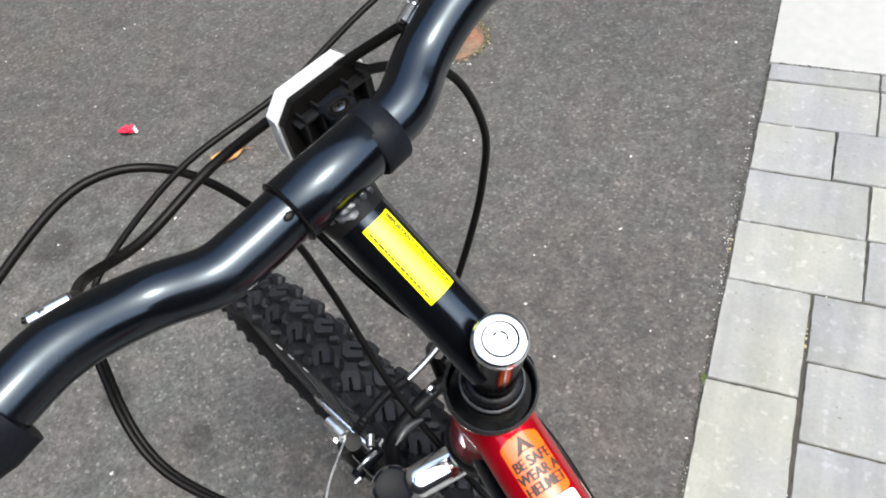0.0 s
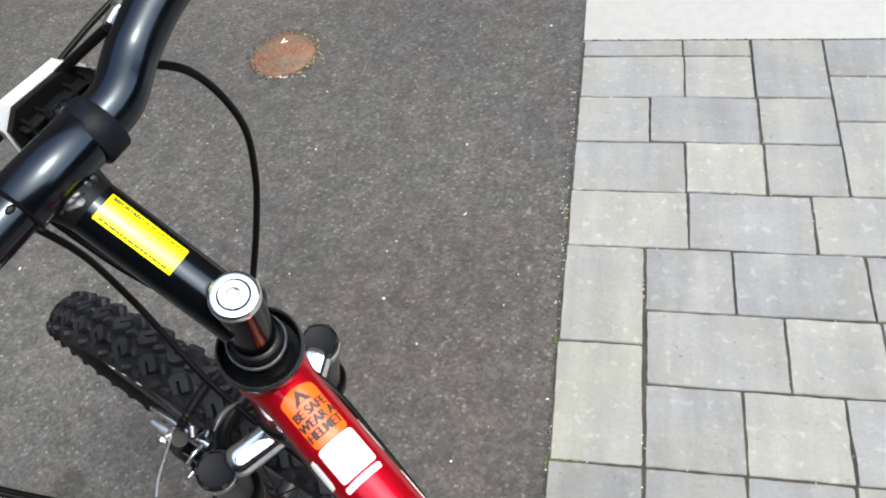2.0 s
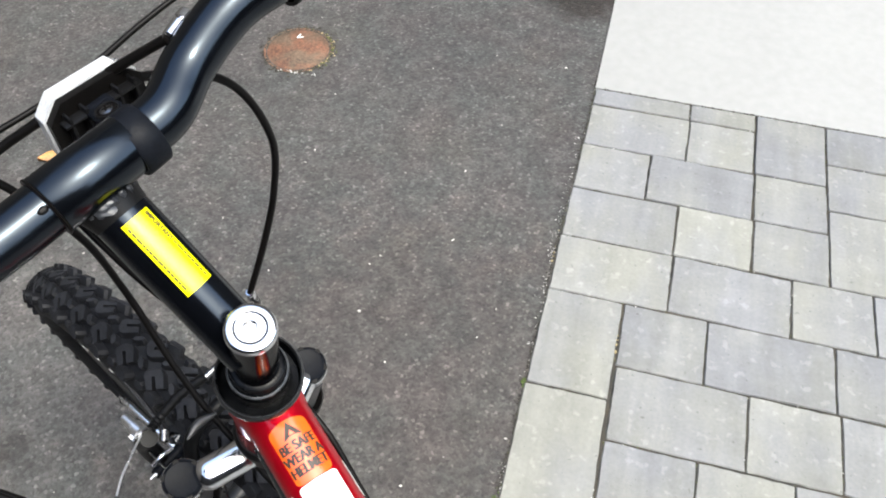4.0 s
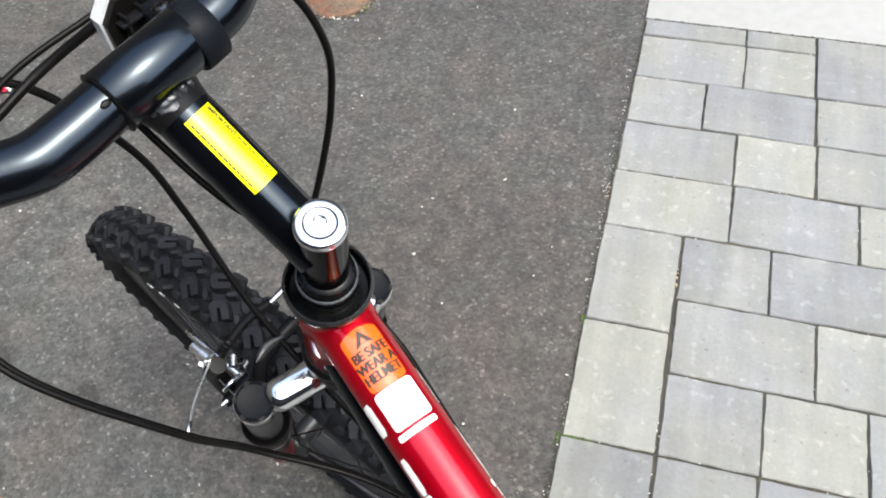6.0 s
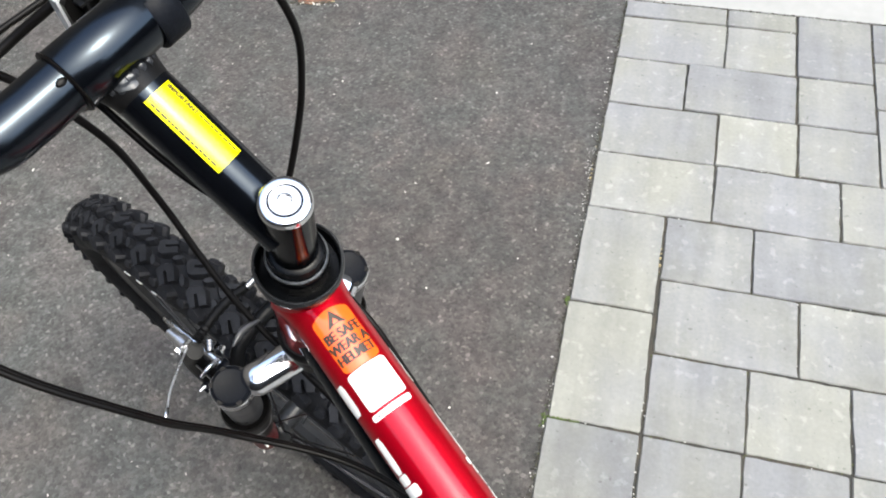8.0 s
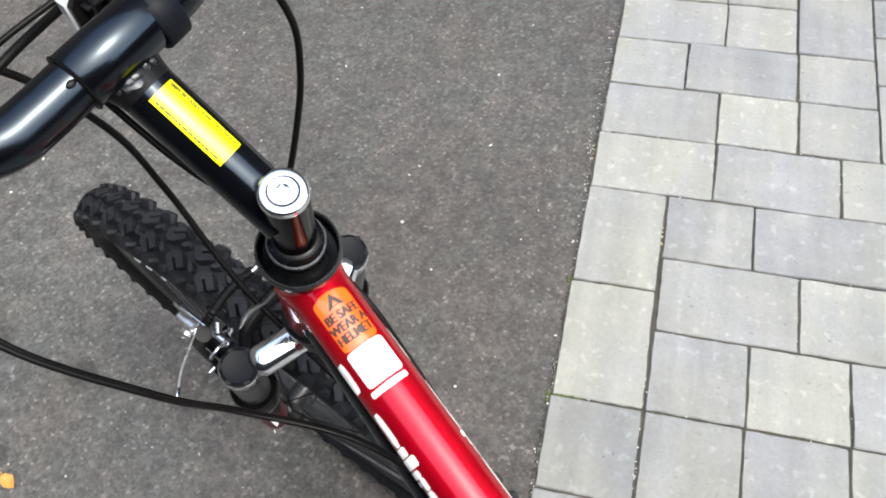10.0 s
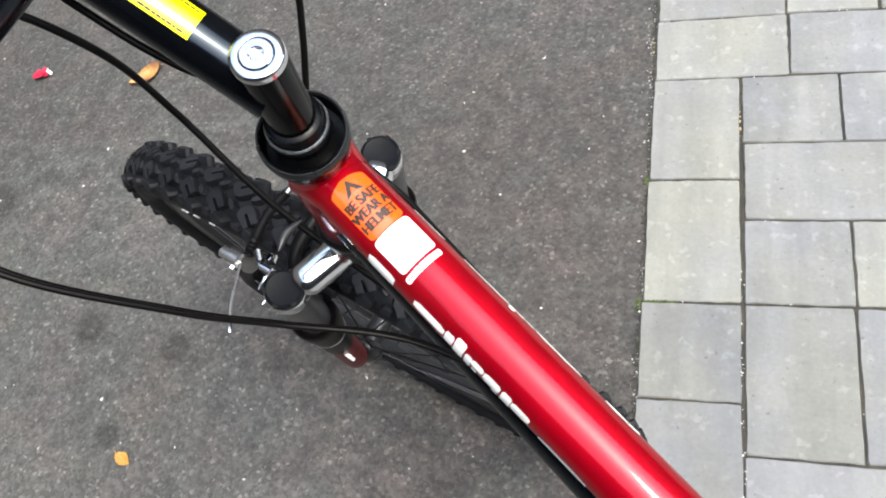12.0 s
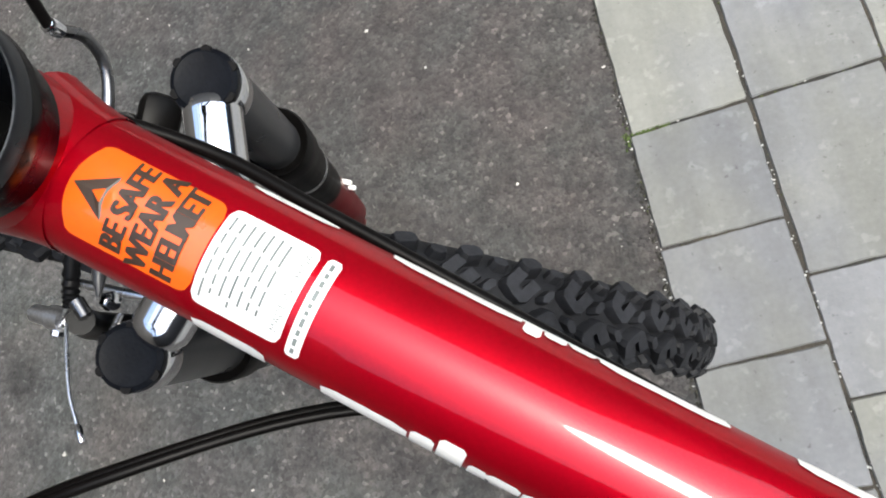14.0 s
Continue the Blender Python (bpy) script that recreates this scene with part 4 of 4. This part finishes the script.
boot = spline([fr(-0.088, 0.012, 0.392), fr(-0.082, -0.008, 0.389), fr(-0.080, -0.030, 0.383), fr(-0.080, -0.040, 0.380)], 8)
part("brake_boot", sweep(bmesh.new(), boot, [0.0042 - 0.0009 * (k % 2) for k in range(len(boot))], 14), M_SATIN, bicycle, "black ribbed rubber boot")
tail = spline([fr(-0.0735, -0.0440, 0.3755), fr(-0.0815, -0.0575, 0.3795), fr(-0.0930, -0.0765, 0.3835), fr(-0.1030, -0.0890, 0.3850)], 6)
part("cable_tail", sweep(bmesh.new(), tail, 0.0009, 8), M_ALLOY, bicycle, "bare steel cable tail")
part("cable_crimp", lathe(bmesh.new(), tail[-1], tail[-1] - tail[-4], [(-0.001, 0.001), (0, 0.0017), (0.007, 0.0017), (0.008, 0.001)], 10), M_CHROME, bicycle, "silver end crimp")


# cables
def cable(points, r=0.0025, label="black sheathed cable", shift=(0, 0, 0)):
    line = spline([Vector(q) + Vector(shift) for q in points], 10)
    return part("cable", sweep(bmesh.new(), line, r, 12), M_CABLE, bicycle, label)


cable([(-0.352, -0.695, 1.005), (-0.331, -0.656, 1.004), (-0.309, -0.611, 0.970), (-0.300, -0.592, 0.913), (-0.307, -0.591, 0.860), (-0.317, -0.604, 0.815), tuple(fr(-0.086, 0.073, 0.430))], label="black front brake cable")
REAR = [(-0.430, -0.763, 0.959), (-0.420, -0.785, 0.957), (-0.403, -0.804, 0.958), (-0.362, -0.834, 0.929), (-0.306, -0.825, 0.865), (-0.285, -0.806, 0.807), (-0.222, -0.797, 0.769), (-0.154, -0.812, 0.734)]
cable([(-0.324, -0.559, 1.010), (-0.351, -0.607, 0.999), (-0.372, -0.661, 0.991), (-0.406, -0.713, 0.981), *REAR], 0.0017, "black rear brake cable")
cable([(-0.442, -0.800, 0.966), *REAR[1:]], 0.0017, "black gear cable", (0.0008, -0.0024, 0.0037))
cable([(-0.500, -0.830, 0.930), (-0.489, -0.787, 0.950), (-0.465, -0.725, 0.968), (-0.430, -0.693, 0.952), (-0.399, -0.675, 0.889), (-0.390, -0.668, 0.819), (-0.344, -0.696, 0.745), (-0.262, -0.735, 0.679), (-0.188, -0.775, 0.615)], 0.0025, "black gear cable")
cable([tuple(fr(-0.1225, -0.0915, 0.699)), (-0.402, -0.786, 0.994), (-0.401, -0.754, 0.980), (-0.386, -0.713, 0.987), (-0.358, -0.689, 1.003), (-0.331, -0.670, 1.019), tuple(fr(-0.1302, 0.0745, 0.699))], 0.0025)

under = [SM + SD * h - SU * 0.030 + NN * n for h, n in ((0.020, -0.0112), (0.0, -0.0108), (-0.020, -0.0100), (-0.040, -0.0076), (-0.060, -0.0030))]
under += [head_at(0.094, 0.0275, 0.003), head_at(0.108, 0.0225, 0.014)]
under += [TT0 + TT * h - TV * (0.0196 - 0.03 * max(0, h + 0.03)) - TW * (0.008 + 0.05 * max(0, h + 0.03)) for h in (-0.070, -0.03, 0.03, 0.10, 0.18)]
cable(under, 0.0019, "black rear cable along the top tube")

# ---- paving blocks ----
DEPTH, GAP = 0.05, 0.0032
shapes, CELLS = {}, []
tones = random.Random(11)


def stone_mesh(w, d):
    key = (round(w, 3), round(d, 3))
    if key not in shapes:
        bm = bmesh.new()
        x, y, c, e = w / 2, d / 2, 0.0014, 0.0022
        rim = []
        for (ax, ay), (bx, by) in zip(((-x, -y), (x, -y), (x, y), (-x, y)), ((x, -y), (x, y), (-x, y), (-x, -y))):
            for k in range(10):
                s = 0.012 + 0.976 * k / 9
                rim.append((ax + (bx - ax) * s + rnd.uniform(-0.0009, 0.0009), ay + (by - ay) * s + rnd.uniform(-0.0009, 0.0009)))
        loops = [[bm.verts.new((px * q, py * q2, z)) for px, py in rim] for q, q2, z in ((1, 1, -DEPTH), (1, 1, -e), (1 - c / x, 1 - c / y, 0.0))]
        bm.faces.new(loops[2])
        for a, b in zip(loops, loops[1:]):
            for j in range(40):
                bm.faces.new((a[j], a[(j + 1) % 40], b[(j + 1) % 40], b[j]))
        shapes[key] = finish("paving_stone", bm, M_STONE, smooth=False)
    return shapes[key]


def stone(x0, x1, y0, y1, tone=None):
    """One block that fills a cell of the pattern, a little uneven; tone: how yellowish, how pale."""
    if x0 == EDGE:
        x0 = edge_at((y0 + y1) / 2)
    w, d = x1 - x0 - GAP, y1 - y0 - GAP
    if min(w, d) < 0.015:
        return
    ob = new("paving_stone", stone_mesh(w, d))
    ob.parent = pavement
    CELLS.append((x0, x1, y0, y1))
    warm, pale = tone or (tones.random(), tones.uniform(0.86, 1.06))
    ob.color = (warm, pale, 0.0, 1.0)
    ob.matrix_basis = pose((x0 + x1) / 2, (y0 + y1) / 2, 0.003 + rnd.uniform(-0.0012, 0.0012), rnd.gauss(0, 0.25), rnd.gauss(0, 0.25), rnd.gauss(0, 0.35))


def row(y0, y1, cuts, x1=2.1, looks=()):
    """A course between y0 and y1: the known joints, then more of the same sizes."""
    cuts = list(cuts)
    while cuts[-1] < x1:
        cuts.append(cuts[-1] + rnd.choice((0.147, 0.147, 0.221)))
    for a, b, tone in itertools.zip_longest(cuts[:-1], cuts[1:], looks):
        stone(a, b, y0, y1, tone)


row(0.525, 0.577, (EDGE, 0.080, 0.222), 0.2, ((0.2, 0.92), (0.5, 0.93)))
row(0.396, 0.525, (EDGE, 0.082, 0.222), 0.2, ((0.45, 1.0), (0.8, 1.06)))
row(0.266, 0.396, (EDGE, 0.010, 0.224), 0.2, ((0.6, 1.0), (0.15, 0.92)))
row(0.135, 0.266, (EDGE, 0.078, 0.226), 0.2, ((0.15, 0.92), (0.9, 1.08)))
stone(0.223, 0.370, 0.396, 0.577, (0.2, 0.90))
stone(0.225, 0.370, 0.266, 0.396, (0.6, 1.0))
stone(0.227, 0.371, 0.135, 0.266, (0.4, 0.96))
row(0.462, 0.577, (0.370, 0.510), looks=((0.2, 0.86),))
row(0.330, 0.462, (0.370, 0.510), looks=((0.3, 0.95),))
row(0.135, 0.330, (0.371, 0.520), looks=((0.55, 0.99),))
row(0.0, 0.135, (EDGE, 0.080, 0.301), looks=((0.75, 1.05), (0.25, 0.97), (0.6, 1.0)))
row(-0.136, 0.0, (0.002, 0.154, 0.376), looks=((0.25, 0.86), (0.1, 0.91), (0.1, 0.88)))
row(-0.279, -0.136, (0.004, 0.231, 0.383), looks=((0.55, 0.98), (0.7, 1.02), (0.5, 0.98)))
row(-0.422, -0.279, (0.003, 0.155, 0.309), looks=((0.3, 0.93), (0.8, 1.04), (0.3, 0.95)))
row(-0.648, -0.422, (0.002, 0.152, 0.305), looks=((0.4, 0.88), (0.1, 0.92), (0.6, 0.96)))
row(-0.790, -0.648, (0.0, 0.226, 0.374))
y = -0.790
while y > -2.1:
    row(y - 0.143, y, (0.0, rnd.choice((0.147, 0.221))))
    y -= 0.143
EDGE_CUTS = [0.0, -0.205, -0.422, -0.575, -0.725, -0.880]
while EDGE_CUTS[-1] > -2.1:
    EDGE_CUTS.append(EDGE_CUTS[-1] - rnd.choice((0.215, 0.152)))
EDGE_LOOKS = ((0.7, 1.0), (0.9, 1.06), (0.35, 0.85))
for a, b, tone in itertools.zip_longest(EDGE_CUTS[:-1], EDGE_CUTS[1:], EDGE_LOOKS):
    stone(EDGE, 0.0, b, a, tone)

# ---- cover, leaves and grit on the ground ----
COVER = Vector((-0.842, 0.536, -0.001))
cover = thing("stopcock_cover", COVER, "small round rusty iron cover set in asphalt", "cover")
bm = lathe(bmesh.new(), COVER - Vector((0, 0, 0.01)), (0, 0, 1), [(0, 0.074), (0.011, 0.074), (0.0122, 0.071)], 48)
block(bm, Matrix.Translation(COVER + Vector((0.0, 0, 0.0022))) @ pose(0, 0, 0, 0, 0, 20), (0.030, 0.011, 0.0012), 0.0005)
part("cover_plate", bm, M_RUST, cover, "plain rusty iron plate")
part("cover_frame", lathe(bmesh.new(), COVER - Vector((0, 0, 0.01)), (0, 0, 1), [(0, 0.077), (0.0115, 0.077), (0.0115, 0.082), (0, 0.083)], 48, caps=False), M_RUST, cover, "rusty iron ring")


def leaf(name, at, length, width, turn, material, label, curl=0.01):
    """A dry pointed leaf, cupped along its rib, with its stalk."""
    bm = bmesh.new()
    n, rows_ = 10, []
    for k in range(n + 1):
        s = k / n
        half = width / 2 * (math.sin(math.pi * s ** 0.8) ** 0.8) + 0.0003
        rows_.append([bm.verts.new((length * (s - 0.5), half * x * (1 + 0.12 * rnd.uniform(-1, 1)), 0.002 + curl * (abs(x) ** 1.5 * 0.6 + 0.5 * (2 * s - 1) ** 2))) for x in (-1, -0.5, 0, 0.5, 1)])
    for a, b in zip(rows_, rows_[1:]):
        for k in range(4):
            bm.faces.new((a[k], a[k + 1], b[k + 1], b[k]))
    sweep(bm, [(-length * 0.5, 0, 0.002 + curl * 0.5), (-length * 0.72, 0.002, 0.004)], 0.0008, 6)
    bmesh.ops.transform(bm, matrix=pose(*at, 0, 0, turn), verts=bm.verts[:])
    ob = solid(name, bm, material, label, "leaf", at=at)
    md = ob.modifiers.new("thickness", "SOLIDIFY")
    md.thickness = 0.0005
    return ob


leaf("fallen_leaf", (-1.204, 0.069, -0.001), 0.078, 0.040, 223, M_LEAF, "curled brown leaf on asphalt", 0.016)
leaf("fallen_leaf", (-0.962, -0.738, -0.001), 0.034, 0.020, -25, M_YLEAF, "small yellow leaf on asphalt", 0.006)
bm = bmesh.new()
for k in range(6):
    a = k * 1.05 + 0.3
    m = pose(-1.487 + 0.010 * math.cos(a), 0.086 + 0.009 * math.sin(a), 0.005 + 0.0012 * k, rnd.uniform(-28, 28), rnd.uniform(-28, 28), math.degrees(a))
    rings = []
    for r, lift in ((0.0, 0.0), (0.5, 0.0008), (1.0, 0.0035)):
        rings.append([bm.verts.new(m @ Vector((0.0105 * r * math.cos(b) * (1 + 0.2 * math.sin(3 * b + k)), 0.008 * r * math.sin(b), lift))) for b in (math.pi * j / 7 for j in range(14))] if r else [bm.verts.new(m @ Vector((0, 0, 0)))])
    for j in range(14):
        bm.faces.new((rings[0][0], rings[1][j], rings[1][(j + 1) % 14]))
        bm.faces.new((rings[1][j], rings[2][j], rings[2][(j + 1) % 14], rings[1][(j + 1) % 14]))
petals = solid("fallen_petals", bm, M_PETAL, "crumpled red petals on asphalt", "petals", at=(-1.487, 0.086, -0.001))
petals.modifiers.new("thickness", "SOLIDIFY").thickness = 0.0006
bm = bmesh.new()
for k in range(3):
    block(bm, pose(-1.474 + 0.007 * k, 0.097 - 0.005 * k, 0.011, rnd.uniform(-30, 30), rnd.uniform(-30, 30), rnd.uniform(0, 180)), (0.009, 0.004, 0.0012), 0.0004)
solid("torn_paper", bm, M_WHITE, "tiny white paper scraps beside red petals", "litter", at=(-1.468, 0.093, -0.004))


def scatter(name, count, material, label, low, high, place, kind="stuff"):
    """Many tiny lumps of uneven shape, joined."""
    bm = bmesh.new()
    for _ in range(count):
        x, y, z = place()
        r = rnd.uniform(low, high)
        made = bmesh.ops.create_icosphere(bm, subdivisions=1, radius=r, matrix=pose(x, y, z, rnd.uniform(0, 90), 0, rnd.uniform(0, 180)) @ Matrix.Diagonal((1, rnd.uniform(0.45, 0.9), rnd.uniform(0.35, 0.6), 1)))
        for v in made["verts"]:
            v.co += Vector((rnd.uniform(-1, 1), rnd.uniform(-1, 1), rnd.uniform(-1, 1))) * r * 0.25
    return solid(name, bm, material, label, name.replace("_", " "), kind, smooth=False)


scatter("stone_chips", 190, M_CHIP, "pale stone chips strewn over asphalt", 0.0010, 0.0030, lambda: (rnd.uniform(-2.2, EDGE), rnd.uniform(-1.3, 1.5), -0.0005))
FLECKS = ((-1.26, -0.205), (-1.235, -0.115), (-1.045, -0.64), (-0.875, -0.71), (-0.341, 0.067), (-0.782, -0.443), (-0.566, -0.571),
          (-0.298, -0.439), (-0.704, 0.409), (-0.513, 0.552), (-0.481, -0.031), (-0.688, 0.230), (-0.213, 0.633), (-0.154, -0.318),
          (-0.466, -0.139), (-1.728, 0.43), (-1.454, -0.24), (-0.389, -0.23), (-0.244, -0.139), (-0.362, 0.252))
for x, y in FLECKS:
    bm = bmesh.new()
    long_ = rnd.uniform(0.0022, 0.0040)
    bmesh.ops.create_icosphere(bm, subdivisions=1, radius=long_, matrix=pose(x, y, 0.0004, 0, 0, rnd.uniform(0, 180)) @ Matrix.Diagonal((1, rnd.uniform(0.4, 0.8), 0.45, 1)))
    for v in bm.verts:
        v.co += Vector((rnd.uniform(-1, 1), rnd.uniform(-1, 1), rnd.uniform(-0.4, 0.4))) * long_ * 0.42
    tagged(solid("stone_fleck", bm, M_FLECK, "small whitish stone fleck on asphalt", "pebble", at=(x, y, -0.001), smooth=False), group="flecks on the asphalt")
clumps = [0.09, 0.13, -0.08, -0.55, -0.60, -0.84] + [rnd.uniform(-1.2, 0.6) for _ in range(10)]
scatter("edge_grit", 190, M_GRIT, "whitish grit along the paving edge", 0.0006, 0.0020, lambda: (edge_at(0) - 0.002 - abs(rnd.gauss(0, 0.006)), rnd.choice(clumps) + rnd.gauss(0, 0.022), 0.0))


def round_cover():
    a = rnd.uniform(0, 2 * math.pi)
    r = 0.080 + abs(rnd.gauss(0, 0.007)) - 0.006 * rnd.random()
    return COVER.x + r * math.cos(a), COVER.y + r * math.sin(a), -0.001


def beside_cover():
    a = rnd.gauss(0.2, 0.7)
    r = 0.078 + abs(rnd.gauss(0, 0.007))
    return COVER.x + r * math.cos(a), COVER.y + r * math.sin(a), 0.001


scatter("cover_dirt", 330, M_DIRT, "dark earth round the iron cover", 0.0018, 0.0050, round_cover)
scatter("cover_straw", 26, M_STRAW, "bits of dry straw beside the iron cover", 0.0014, 0.0034, beside_cover)
scatter("cover_grit", 12, M_GRIT, "whitish grit at the cover's edge", 0.0016, 0.0040, lambda: (COVER.x + rnd.gauss(0.012, 0.022), COVER.y - 0.081 + rnd.gauss(0, 0.0022), 0.002))
scatter("cover_moss", 60, M_MOSS, "green-brown moss beside the iron cover", 0.0014, 0.0034, beside_cover)
bm = bmesh.new()
for turn in (25, 78):
    block(bm, Matrix.Translation(COVER + Vector((-0.016, 0.038, 0.0045))) @ pose(0, 0, 0, 0, 0, turn) @ pose(0.007, 0, 0), (0.016, 0.0035, 0.0008), 0.0003)
solid("paper_scrap", bm, M_WHITE, "small folded white paper scrap on the iron cover", "litter", at=COVER + Vector((-0.016, 0.038, 0.003)))


def crumbs(name, places, low, high, material, label):
    """Very many tiny uneven grains, joined."""
    verts, faces = [], []
    for x, y, z in places:
        r, base = rnd.uniform(low, high), len(verts)
        for dx, dy, dz in ((1, 0, 0), (0, 1, 0), (-1, 0, 0), (0, -1, 0), (0, 0, 0.8), (0, 0, -0.8)):
            w = r * rnd.uniform(0.6, 1.3)
            verts.append((x + dx * w, y + dy * w, z + dz * w))
        faces += [(base + a, base + b, base + c) for a, b, c in ((0, 1, 4), (1, 2, 4), (2, 3, 4), (3, 0, 4), (1, 0, 5), (2, 1, 5), (3, 2, 5), (0, 3, 5))]
    me = bpy.data.meshes.new(name)
    me.from_pydata(verts, [], faces)
    me.materials.append(material)
    return tagged(new(name, me), label, name.replace("_", " "), kind="stuff")


def in_joint(z):
    """A place in a joint between the blocks near the bicycle."""
    while True:
        x0, x1, y0, y1 = rnd.choice(CELLS)
        if x0 < 0.8 and y0 > -1.05:
            break
    if rnd.random() < 0.5:
        return x0 + rnd.gauss(0, 0.0009), rnd.uniform(y0, y1), z
    return rnd.uniform(x0, x1), y0 + rnd.gauss(0, 0.0009), z


crumbs("joint_earth", [in_joint(rnd.uniform(-0.003, 0.0012)) for _ in range(2600)], 0.0008, 0.0022, M_JOINT, "dark sandy earth crumbs in paving joints")
crumbs("joint_moss", [in_joint(rnd.uniform(-0.002, 0.0016)) for _ in range(700)], 0.0008, 0.0021, M_MOSS, "green-brown moss in paving joints")
crumbs("joint_grit", [in_joint(0.0014) for _ in range(70)] + [(rnd.gauss(0.0, 0.0016), rnd.uniform(-0.92, -0.36), 0.002) for _ in range(34)], 0.0008, 0.0019, M_GRIT, "whitish grit in paving joints")
crumbs("edge_earth", [(edge_at(y) - abs(rnd.gauss(0, 0.0035)), y, 0.0005) for y in (rnd.uniform(-1.2, 1.1) for _ in range(900))], 0.0009, 0.0026, M_DIRT, "dark earth along the paving edge")
crumbs("slab_joint_earth", [(rnd.uniform(-0.12, 1.2), 0.578 + rnd.gauss(0, 0.0014), 0.002) for _ in range(500)], 0.0010, 0.0024, M_DIRT, "dark earth between slab and paving")
scatter("dry_straw", 15, M_STRAW, "bits of dry straw in the joints", 0.0012, 0.0028, lambda: rnd.choice(((edge_at(0.09) - 0.004, rnd.gauss(0.09, 0.025), 0.002), (0.0, rnd.gauss(-0.10, 0.02), 0.003))))
scatter("moss_tuft", 110, M_TUFT, "small green moss tufts at the paving edge", 0.0009, 0.0026, lambda: rnd.choice(((edge_at(-0.423) - 0.003 + rnd.gauss(0, 0.003), -0.423 + rnd.gauss(0, 0.007), 0.001), (edge_at(-0.205) - 0.002 + rnd.gauss(0, 0.002), -0.205 + rnd.gauss(0, 0.004), 0.001), (EDGE + 0.02 + rnd.gauss(0, 0.016), -0.4225 + rnd.gauss(0, 0.0010), 0.0012))))
